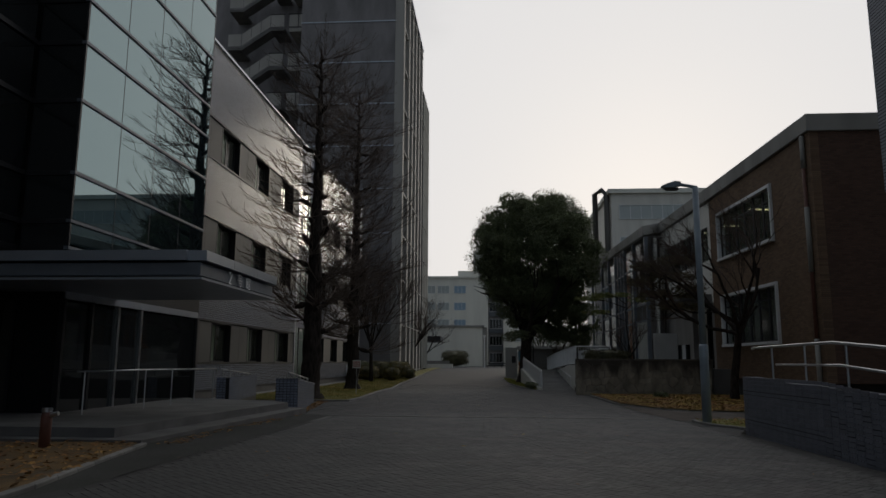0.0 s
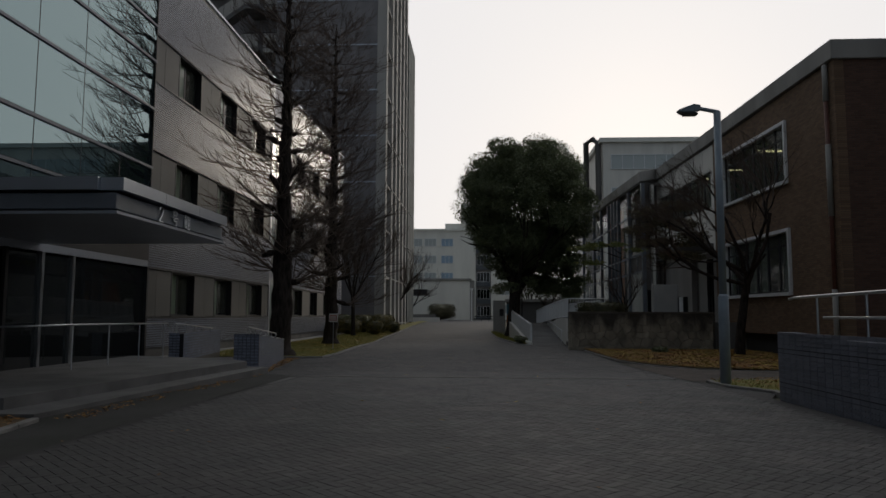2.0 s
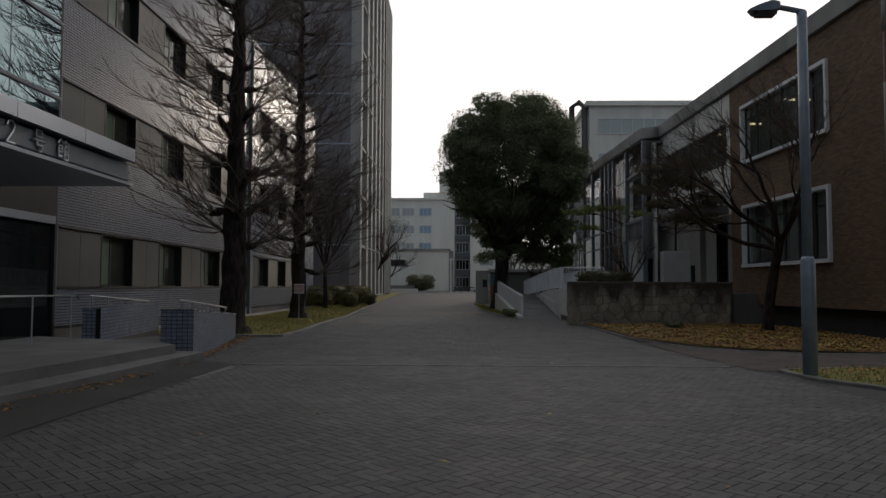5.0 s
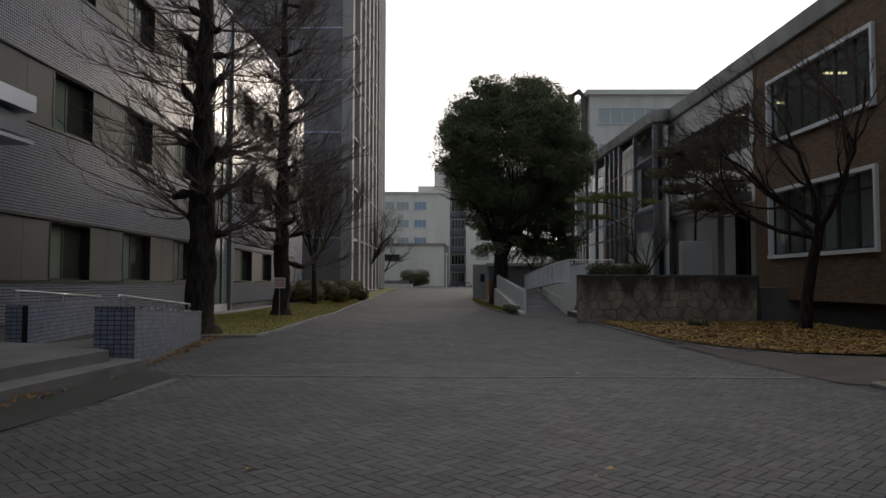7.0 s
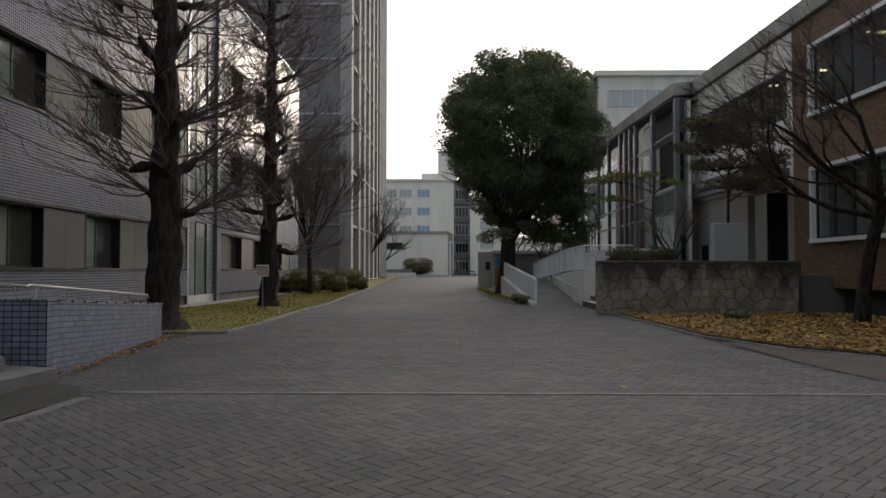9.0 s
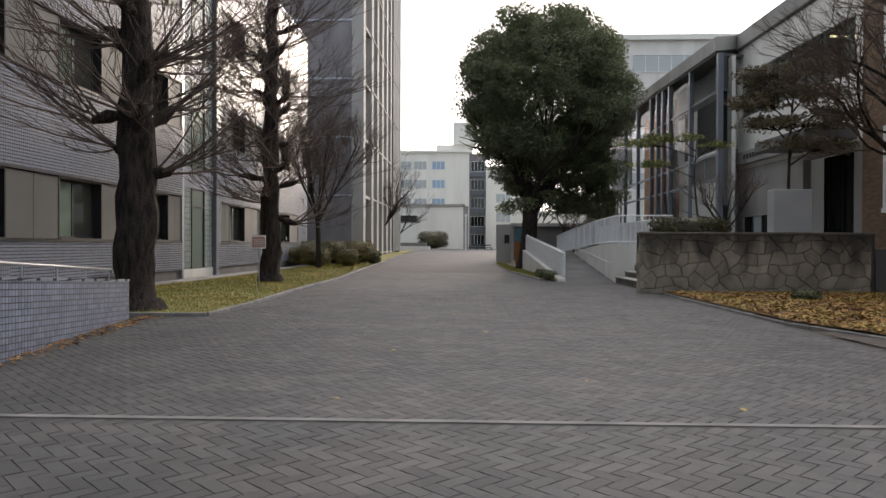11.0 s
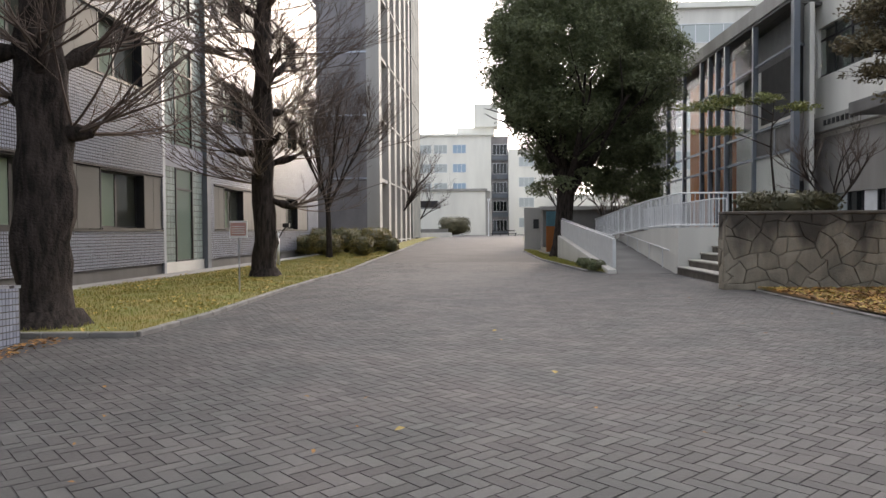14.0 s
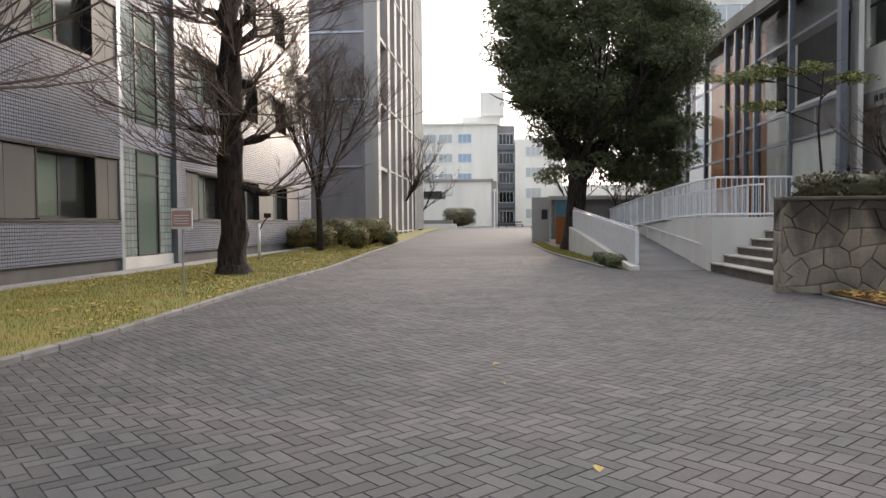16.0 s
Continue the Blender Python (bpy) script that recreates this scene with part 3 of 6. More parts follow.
def tower():
    t = thing("tower", (-13, 65, 0), "tall dark grey panelled tower with pale ribs on its long side", "building")
    x1, x0, y0, y1, top = -7.95, -18.6, 65.0, 84.0, 41.0
    part("wall", bx(x0, x1 - 0.9, y0 + 0.05, y1, -0.5, top), TOWER_GREY, t, "dark grey south wall panels")
    z = 0.6
    zs = [0.6 + 4.4 * k for k in range(10)]
    for z in zs:
        part("band", bx(x0, x1 - 0.9, y0 - 0.02, y0 + 0.05, z - 0.06, z + 0.06), ALU, t, "thin pale metal joint band")
        n = 3
    part("corner_pier", bx(x1 - 0.9, x1, y0, y0 + 1.1, -0.5, top), TOWER_PALE, t, "pale concrete corner pier")
    ys = [70.6, 73.9, 77.3, 80.7]
    part("bay_back", bx(x1 - 0.9, x1 - 0.6, y0 + 1.1, 69.4, -0.5, top), TOWER_GREY, t, "dark recessed bay beside the corner pier")
    for y in (69.4, 72.8, 76.2, 79.6, 83.0):
        part("rib", bx(x1 - 0.7, x1, y, y + 1.15, -0.5, top), TOWER_PALE, t, "tall pale concrete rib")
    for z in zs:
        part("floor_edge", bx(x1 - 0.9, x1 - 0.35, 70.55, y1, z - 0.35, z + 0.35), TOWER_GREY, t)
    for k, z in enumerate(zs):
        for y in ys:
            part("window", bx(x1 - 0.9, x1 - 0.66, y, y + 2.1, z + 0.4, z + 4.0), GLASS, t)
        part("window", bx(x1 - 0.6, x1 - 0.55, y0 + 2.0, y0 + 3.2, z + 0.5, z + 3.9), GLASS, t)
        part("ledge", bx(x1 - 0.55, x1 - 0.1, y0 + 1.1, 69.4, z - 0.12, z + 0.12), TOWER_PALE, t)
        part("band", bx(x1, x1 + 0.05, 69.4, y1 + 0.15, z - 0.06, z + 0.06), TOWER_PALE, t)
        for j in range(4 if k < 8 else 0):
            part("panel", bx(x1 - 0.5, x1 + 0.12, y1 + 0.2 + 2.0 * j + 0.02, y1 + 2.2 + 2.0 * j - 0.02, z + 0.04, z + 4.36), END_PANEL, t, "grey-green stone end panel")
    part("coping", bx(x0, x1 + 0.1, y0 - 0.1, y1, top, top + 0.3), ALU, t)
    # escape stairs on the west
    s = thing("escape_stair", (-22, 68, 0), "outside escape stairs with pale balustrades on the dark tower", "stairs")
    part("wall", bx(-31, x0, 70.5, 90, -0.5, 44), TOWER_GREY, s)
    for k in range(10):
        z = 1.4 + 4.4 * k
        lo = z - 2.1
        part("landing", bx(-22.7, -21.2, 67.6, 70.5, z - 0.25, z), DARK_CONCRETE, s)
        part("landing", bx(-27.3, -25.8, 67.6, 70.5, lo - 0.25, lo), DARK_CONCRETE, s)
        part("balcony", bx(-20.7, -18.62, 67.6, 70.5, z - 0.4, z), TOWER_PALE, s)
        for a, b in ((-22.7, -21.2), (-20.7, -19.7), (-19.64, -18.64)):
            part("balustrade", bx(a + 0.04, b - 0.04, 67.5, 67.56, z + 0.15, z + 1.5), TOWER_PALE, s, "pale balustrade panel")
            part("rail", bx(a, b, 67.46, 67.6, z + 1.5, z + 1.58), DARK_METAL, s)
        part("balustrade", bx(-27.26, -25.84, 67.5, 67.56, lo + 0.15, lo + 1.5), TOWER_PALE, s, "pale balustrade panel")
        for j in range(3):
            xa, xb = -25.8 + 3.1 * j / 3, -25.8 + 3.1 * (j + 1) / 3
            f = lambda x: lo + 2.1 * (x + 25.8) / 3.1
            part("balustrade", prism(bmesh.new(), [(xa + 0.04, 67.5), (xb - 0.04, 67.5), (xb - 0.04, 67.56), (xa + 0.04, 67.56)], lambda x, y: f(x) + 0.15, lambda x, y: f(x) + 1.5), TOWER_PALE, s, "pale balustrade panel")
        f = lambda x: lo + 2.1 * (x + 25.8) / 3.1
        part("flight", prism(bmesh.new(), [(-25.8, 67.58), (-22.7, 67.58), (-22.7, 69), (-25.8, 69)], lambda x, y: f(x) - 0.3, lambda x, y: f(x)), DARK_CONCRETE, s)


tower()


def simple_window(parent, x0, x1, y, z0, z1, n, frame=WHITE_PAINT, glass=GLASS, face=-1, axis="x"):
    """A framed window on a wall; face -1 looks towards -y (axis x) or -x (axis y)."""
    def bb(bm, a, b, d0, d1, p, q):
        d0, d1 = sorted((y + face * d0, y + face * d1))
        return box(bm, a, b, d0, d1, p, q) if axis == "x" else box(bm, d0, d1, a, b, p, q)
    w = part("window", bb(bmesh.new(), x0, x1, -0.02, 0.02, z0, z1), glass, parent)
    bm = bmesh.new()
    t = 0.07
    bb(bm, x0 - t, x1 + t, -0.02, 0.08, z1, z1 + t)
    bb(bm, x0 - t, x1 + t, -0.02, 0.1, z0 - t, z0)
    bb(bm, x0 - t, x0, -0.02, 0.08, z0, z1)
    bb(bm, x1, x1 + t, -0.02, 0.08, z0, z1)
    for i in range(1, n):
        c = x0 + (x1 - x0) * i / n
        bb(bm, c - 0.03, c + 0.03, 0.02, 0.06, z0, z1)
    part("window_frame", bm, frame, w)
    return w


def far_building():
    b = thing("far_building", (-8, 155, 0), "cream five-storey building with blue-curtained windows closing the walkway", "building")
    part("wall", bx(-30, -0.16, 155, 168, -1, 20.0), CREAM, b)
    part("roof", bx(-30.3, 0.3, 154.6, 168, 20.0, 20.4), CREAM, b)
    part("penthouse", bx(-7, 0.5, 158, 166, 20.4, 22.0), CREAM, b)
    part("penthouse", bx(-3.5, 1.2, 157, 162, 22.0, 26.5), CREAM, b)
    for k in range(5):
        z = 2.2 + 3.75 * k - 0.6
        for x in (-13.2, -10.1, -6.4):
            simple_window(b, x - 1.25, x + 1.25, 155, z, z + 1.6, 3, glass=GLASS_BLUE if x > -8 else GLASS_PALE)
    part("wall", bx(-0.16, 3.2, 157, 168, -1, 20.0), TOWER_GREY, b, "grey recessed stair wall")
    for k in range(5):
        simple_window(b, 0.2, 2.9, 157, 2.0 + 3.75 * k - 0.6, 4.0 + 3.75 * k - 0.6, 4)
        part("spandrel", bx(0.0, 3.2, 156.7, 157, 0.3 + 3.75 * k, 1.2 + 3.75 * k), BLUE_GREY, b)
    part("wall", bx(3.2, 12, 153, 168, -1, 17.0), CREAM, b)
    for k in range(4):
        simple_window(b, 5.2, 8, 153, 2 + 3.9 * k, 3.7 + 3.9 * k, 3, glass=GLASS_PALE)
    part("wall", bx(12, 45, 150, 165, -1, 8.0), CREAM, b)
    a = thing("far_annex", (-6, 140, 0), "low pale hall in front of the far building", "building")
    part("wall", bx(-13.5, -1.2, 140, 150, -1, 8.3), CREAM, a)
    part("roof", bx(-13.8, -0.9, 139.7, 150, 8.3, 8.7), CONCRETE, a)
    part("pier", bx(-1.2, -0.3, 140, 150, -1, 8.3), CONCRETE, a)
    part("canopy", bx(-18, -8.5, 125, 132, 5.0, 6.0), DARK_METAL, a)
    part("upper_glazing", bx(-17.5, -12.2, 127, 132, 6.0, 9.0), GLASS, a)
    part("glazing", bx(-17.5, -12, 128, 132, 0, 5.0), GLASS_BLUE, a)
    for x in (-17.5, -15.7, -13.9, -12.1):
        part("post", bx(x - 0.1, x + 0.1, 127.8, 128, 0, 5.0), DARK_METAL, a)
    lw = thing("low_wall", (-7.5, 112, 0.5), "low curved white and grey garden wall at the end of the walkway", "wall")
    part("wall", bx(-10.5, -5.6, 112, 113, 0.3, 1.1), WHITE_WALL, lw)
    part("wall", bx(-10.9, -6.2, 113, 114, 0.3, 1.6), DARK_CONCRETE, lw)
    bn = thing("bench", (1.5, 118, 0.5), "dark low benches and bicycles at the far building", "bench")
    part("seat", bx(-0.3, 3.4, 118, 118.5, 0.85, 0.95), DARK_METAL, bn)
    for x in (-0.1, 1.0, 2.2, 3.2):
        part("leg", bx(x, x + 0.12, 118.1, 118.4, 0.4, 0.85), DARK_METAL, bn)
    part("back", bx(-0.1, 3.2, 118.45, 118.5, 1.2, 1.35), DARK_METAL, bn)
    fl = thing("street_lamp", (-0.6, 120, 0.5), "slim white lamp post before the far hall", "street lamp")
    part("pole", tube(bmesh.new(), [(-0.6, 120, 0.4), (-0.6, 120, 5.6)], 0.08, 8), WHITE_PAINT, fl)
    part("head", tube(bmesh.new(), [(-0.6, 120, 5.6), (-0.6, 120, 6.0)], [0.15, 0.25], 10), WHITE_PAINT, fl)


far_building()


def white_building():
    b = thing("white_building", (24, 85, 0), "white flat-roofed building behind the library annex", "building")
    part("wall", bx(15.6, 50, 85, 110, -1, 22.2), WHITE_WALL, b)
    part("roof", bx(15.2, 50, 84.6, 110, 22.2, 22.75), CREAM, b, "cream roof edge")
    part("duct", tube(bmesh.new(), [(15.2, 86, 8), (15.2, 86, 22.3), (14.6, 86, 22.9), (13.9, 87, 22.6), (13.9, 87, 8)], 0.35, 8), DARK_CONCRETE, b, smooth=True)
    for z in (19.0, 15.0, 11.0, 7.0):
        simple_window(b, 16.6, 27.0, 85, z, z + 1.7, 8, glass=GLASS_PALE)
        simple_window(b, 29, 39, 85, z, z + 1.7, 8, glass=GLASS_PALE)


white_building()
# ---- brick building ----
XB = 11.6
BUILT_BEFORE = set(bpy.data.objects)


def turn_to_frontage():
    """The brick and link front runs a little towards the walkway with distance: shear what was built on x = XB."""
    done = set()
    for ob in bpy.data.objects:
        if ob in BUILT_BEFORE or ob.type != "MESH" or ob.data in done:
            continue
        done.add(ob.data)
        for v in ob.data.vertices:
            y = 32 + (v.co.y - 32) * (0.94 if v.co.y < 32 else 0.9)
            if v.co.z > 9.3:
                v.co.z += max(0, 34 - y) * 0.018
            v.co.x -= 0.042 * (y - 32)
            v.co.y = y


def big_window(parent, y0, y1, z0, z1, frame_w=0.12):
    w = thing("window", (XB, (y0 + y1) / 2, z0), "wide window with white surround and dark metal sashes in the brick wall", "window", "windows of the brick building")
    bm = bmesh.new()
    box(bm, XB - 0.1, XB + 0.25, y0, y1, z1 - frame_w, z1)
    box(bm, XB - 0.14, XB + 0.25, y0, y1, z0, z0 + frame_w)
    box(bm, XB - 0.1, XB + 0.25, y0, y0 + frame_w, z0 + frame_w, z1 - frame_w)
    box(bm, XB - 0.1, XB + 0.25, y1 - frame_w, y1, z0 + frame_w, z1 - frame_w)
    part("surround", bm, WHITE_PAINT, w, "white painted surround")
    a, b = y0 + frame_w, y1 - frame_w
    n = 6
    zt = z1 - frame_w - 0.5
    for i in range(n):
        p, q = a + (b - a) * i / n, a + (b - a) * (i + 1) / n
        bm = bmesh.new()
        box(bm, XB + 0.06, XB + 0.13, p, p + 0.06, z0 + frame_w, z1 - frame_w)
        box(bm, XB + 0.06, XB + 0.13, q - 0.06, q, z0 + frame_w, z1 - frame_w)
        box(bm, XB + 0.06, XB + 0.13, p + 0.06, q - 0.06, zt, zt + 0.06)
        box(bm, XB + 0.06, XB + 0.13, p + 0.06, q - 0.06, z0 + frame_w, z0 + frame_w + 0.06)
        s = part("sash", bm, DARK_METAL, w)
        part("pane", bx(XB + 0.09, XB + 0.1, p + 0.06, q - 0.06, z0 + frame_w + 0.06, zt), GLASS_CLEAR, s)
        part("pane", bx(XB + 0.09, XB + 0.1, p + 0.06, q - 0.06, zt + 0.06, z1 - frame_w), GLASS_CLEAR, s)
    return w


wall_with_openings("wall_east", XB, XB + 0.3, 22.4, 33.45, 0.8, 9.35, [(25.85, 32.2, 2.2, 4.6), (25.85, 32.2, 6.2, 8.5)], BRICK_W, "brown brick wall of the two-storey building")
tagged(part("wall_south", bx(XB + 0.3, 24, 22.4, 22.7, 0.8, 9.35), BRICK_S_SHADED), "brown brick end wall, coloured darker as the shaded side", kind="structure")
tagged(part("plinth", bx(XB + 0.35, 24, 22.75, 40, -0.3, 0.8), INSIDE_GLOOM), "recessed base under the brick wall, its shade put into the colour", kind="structure")
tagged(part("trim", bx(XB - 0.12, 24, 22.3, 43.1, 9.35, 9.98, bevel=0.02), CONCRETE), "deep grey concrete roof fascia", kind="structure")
tagged(part("wall_inside", bx(XB + 2.5, XB + 2.6, 22.8, 40, 0.8, 9.3), INSIDE_GLOOM), "wall coloured dark as the dim rooms behind the windows", kind="structure")
big_window(None, 25.85, 32.2, 2.2, 4.6)
big_window(None, 25.85, 32.2, 6.2, 8.5)
dp = thing("drain_pipe", (XB - 0.1, 22.75, 0.8), "grey and rust-brown rain pipe at the brick corner", "pipe")
part("pipe", tube(bmesh.new(), [(XB - 0.09, 22.8, 0.3), (XB - 0.09, 22.8, 9.3)], 0.07, 10), RUST, dp, smooth=True)
part("sleeve", tube(bmesh.new(), [(XB - 0.09, 22.8, 4.6), (XB - 0.09, 22.8, 6.9)], 0.085, 10), CONCRETE, dp, "pale grey painted length", smooth=True)
part("sleeve", tube(bmesh.new(), [(XB - 0.09, 22.8, 8.3), (XB - 0.09, 22.8, 9.3)], 0.085, 10), CONCRETE, dp, smooth=True)
part("sleeve", tube(bmesh.new(), [(XB - 0.09, 22.8, 0.3), (XB - 0.09, 22.8, 2.3)], 0.085, 10), CONCRETE, dp, smooth=True)
LAMP = bpy.data.materials.new("lit_tube")
LAMP.use_nodes = True
LAMP.node_tree.nodes["Principled BSDF"].inputs["Emission Color"].default_value = (1.0, 0.88, 0.45, 1)
LAMP.node_tree.nodes["Principled BSDF"].inputs["Emission Strength"].default_value = 2.0
for y, z in ((27.0, 8.4), (30.6, 8.4), (34.9, 8.4), (37.2, 8.4)):
    lt = thing("ceiling_lamp", (XB + 1.6, y, z), "lit yellowish tube lamp inside the upper room", "lamp", "lamps in the upper rooms")
    part("tube", tube(bmesh.new(), [(XB + 0.9, y, z), (XB + 1.9, y, z)], 0.04, 8), LAMP, lt)
    part("stem", bx(XB + 0.95, XB + 1.85, y - 0.03, y + 0.03, z + 0.04, 8.6), DARK_METAL, lt)
tagged(part("ceiling", bx(XB + 0.35, XB + 2.5, 22.8, 40.2, 8.6, 8.75), INSIDE_GLOOM), "ceiling of the upper rooms, coloured dark as an unlit room", kind="structure")
for y in (26.3, 28.2, 29.4, 31.6):
    cn = thing("curtain", (XB + 0.4, y, 2.3), "pale drawn curtain behind the brick building window", "curtain", "curtains of the brick building")
    bm = bmesh.new()
    for k in range(12):
        box(bm, XB + 0.18 + 0.02 * (k % 2), XB + 0.2 + 0.02 * (k % 2), y + 0.06 * k, y + 0.06 * k + 0.059, 2.318, 4.48)
    part("cloth", bm, CURTAIN, cn)
# white link wall
wall_with_openings("wall_east", XB + 0.02, XB + 0.32, 33.45, 43.1, 4.4, 9.35, [(33.9, 42.9, 6.5, 8.2)], WHITE_WALL, "white rendered link wall with a window band")
wall_with_openings("wall_east", XB + 0.05, XB + 0.32, 33.45, 43.1, -0.2, 4.4, [(34.0, 37.3, 1.2, 4.2), (38.0, 42.6, 1.35, 2.45)], LINK_SHADED_GREY, "lower rendered wall, its shade under the entrance roof put into the grey")
lw = thing("window_band", (XB, 37, 6.5), "dark band of sliding windows in the white link wall", "window")
for i in range(8):
    a = 33.9 + 1.12 * i
    bm = box(bmesh.new(), XB + 0.1, XB + 0.16, a, a + 0.07, 6.5, 8.2)
    box(bm, XB + 0.1, XB + 0.16, a + 0.07, a + 1.12, 6.5, 6.57)
    box(bm, XB + 0.1, XB + 0.16, a + 0.07, a + 1.12, 7.75, 7.81)
    part("sash", bm, DARK_METAL, lw)
    part("pane", bx(XB + 0.12, XB + 0.14, a + 0.07, a + 1.12, 6.57, 7.75), GLASS_CLEAR, lw)
    part("pane", bx(XB + 0.12, XB + 0.14, a + 0.07, a + 1.12, 7.81, 8.2), GLASS_CLEAR, lw)
lo = thing("low_window_row", (XB, 40, 1.35), "row of low dark windows with one white panel", "window")
for i in range(5):
    a = 38.0 + 0.92 * i
    part("post", bx(XB + 0.08, XB + 0.18, a, a + 0.08, 1.35, 2.45), DARK_METAL, lo)
    part("pane", bx(XB + 0.12, XB + 0.14, a + 0.08, a + 0.92, 1.35, 2.45), (GLASS, WHITE_PAINT, GLASS, GLASS_PALE, GLASS)[i], lo)
for y in (34.3, 36.0, 38.4, 41.0):
    cn = thing("curtain", (XB + 0.4, y, 6.6), "pale tied curtain behind the upper window band", "curtain", "curtains of the link")
    bm = bmesh.new()
    for k in range(8):
        box(bm, XB + 0.2 + 0.02 * (k % 2), XB + 0.22 + 0.02 * (k % 2), y + 0.06 * k, y + 0.06 * k + 0.059, 6.6, 8.15)
    part("cloth", bm, CURTAIN, cn)
ed = thing("entrance_doors", (XB + 0.9, 35.6, 1.2), "dark recessed side entrance with a small white notice", "door")
part("pane", bx(XB + 0.9, XB + 0.95, 33.5, 37.6, 1.2, 4.3), GLASS, ed)
for y in (34.2, 35.2, 36.2, 37.2):
    part("post", bx(XB + 0.84, XB + 0.9, y, y + 0.07, 1.2, 4.3), DARK_METAL, ed)
part("notice", bx(XB + 0.86, XB + 0.89, 34.4, 34.85, 2.75, 3.2), WHITE_PAINT, ed, "small white paper notice")
er = thing("entrance_roof", (11.0, 37, 4.45), "flat concrete entrance roof with pale edge beam and raised lettering", "canopy")
part("slab", bx(XB - 1.55, XB + 0.02, 33.75, 37.4, 4.45, 4.8, bevel=0.02), DARK_CONCRETE, er)
part("beam", bx(XB - 0.25, XB + 0.04, 37.4, 43.0, 4.55, 5.05, bevel=0.015), CONCRETE, er, "pale concrete edge beam")
for k in range(9):
    part("letter_bar", bx(XB - 0.275, XB - 0.252, 39.2 + 0.3 * k, 39.38 + 0.3 * k, 4.72, 4.9), DARK_METAL, er, "small raised dark character block")
turn_to_frontage()

# ---- glass-fronted annex ----
def annex():
    XA, y0, y1 = 10.0, 40.7, 64.0
    t = thing("annex", (XA, 52, 1.2), "annex with sloping grey roof, steel posts and tall glass front", "building")
    def up(y):
        return 0.78 * (y - 40.8) / 23
    part("roof", prism(bmesh.new(), [(9.88, 40.8), (11.25, 42.0), (20, 42.0), (20, 63.6), (9.88, 63.6)], lambda x, y: 9.06 + up(y) + 0.27 * min(x - 9.88, 1.4), lambda x, y: 9.62 + up(y) + 0.27 * min(x - 9.88, 1.4)), CONCRETE, t, "deep grey roof slab")
    part("wall", prism(bmesh.new(), [(XA + 3.0, y0), (20, y0), (20, y1), (XA + 3.0, y1)], -0.2, lambda x, y: 8.9 + up(y)), WHITE_WALL, t, "white inner wall")
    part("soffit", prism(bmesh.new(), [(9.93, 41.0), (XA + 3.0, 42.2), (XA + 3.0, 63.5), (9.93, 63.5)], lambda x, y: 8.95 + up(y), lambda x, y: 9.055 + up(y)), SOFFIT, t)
    posts = [40.76, 44.4, 47.7, 48.9, 50.0, 51.3, 54.4, 57.8, 63.6]
    for y in posts:
        w = 0.13 if y == 40.76 else 0.07
        part("post", bx(XA - 0.08, XA + 0.12, y - w, y + w, 0.9, 8.94 + up(y)), BLUE_GREY, t, "blue-grey steel post")
    for y, q in zip(posts, posts[1:]):
        for z in (3.97, 4.98):
            part("transom", bx(XA - 0.02, XA + 0.1, y + 0.08, q - 0.08, z - 0.05, z + 0.05), BLUE_GREY, t)
        part("transom", bx(XA - 0.02, XA + 0.06, y + 0.08, q - 0.08, 7.45, 7.53), BLUE_GREY, t)
        for a, b in ((1.2, 3.92), (4.02, 4.93), (5.03, 7.45), (7.53, 8.8)):
            if y > 44 or a > 7 or a < 1.5:
                part("pane", bx(XA + 0.03, XA + 0.04, y + 0.08, q - 0.08, a, b), CLEAR, t)
    # inner wall close behind the frame
    def inner(y0, y1, z0, z1, m, label="", x=XA + 0.55, name="inner_wall"):
        part(name, bx(x, x + 0.15, y0, y1, z0, z1), m, t, label)
    inner(41.0, 44.3, 1.15, 3.95, WHITE_WALL, "white lower panel", XA + 0.05)
    inner(41.0, 44.3, 4.05, 4.9, SOFFIT, "grey spandrel pane", XA + 0.05)
    inner(42.5, 42.6, 4.05, 4.9, BLUE_GREY, "", XA + 0.03)
    inner(40.9, 48.0, 1.15, 5.35, WHITE_WALL)
    inner(40.9, 41.8, 5.35, 8.9, WHITE_WALL)
    inner(41.8, 45.2, 5.35, 7.5, INSIDE_GLOOM, "dark inner window", name="inner_window")
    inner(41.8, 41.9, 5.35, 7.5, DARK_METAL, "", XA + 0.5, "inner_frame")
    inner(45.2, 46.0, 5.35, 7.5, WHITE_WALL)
    inner(46.0, 47.1, 5.35, 7.5, INSIDE_GLOOM, "dark inner window", name="inner_window")
    inner(47.1, 48.2, 5.35, 7.5, WHITE_WALL)
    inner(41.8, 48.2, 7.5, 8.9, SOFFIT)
    inner(48.2, 49.6, 1.15, 8.95, ORANGE, "tall orange timber screen", XA + 0.9, "screen")
    inner(49.6, 50.4, 1.15, 8.95, INSIDE_GLOOM, "", XA + 0.9)
    inner(50.4, 56.5, 1.15, 9.0, ORANGE, "tall orange timber screen", XA + 0.9, "screen")
    inner(57.8, 63.5, 4.98, 9.4, DARK_CONCRETE, "dark grey panelled end bay", XA + 0.3)
    for y in (58.6, 59.7, 60.8, 61.9, 62.8):
        part("bar", bx(XA + 0.1, XA + 0.2, y, y + 0.08, 1.2, 4.95), BLUE_GREY, t)
    for z in (2.0, 3.1):
        part("bar", bx(XA + 0.1, XA + 0.18, 57.8, 63.5, z, z + 0.08), BLUE_GREY, t)

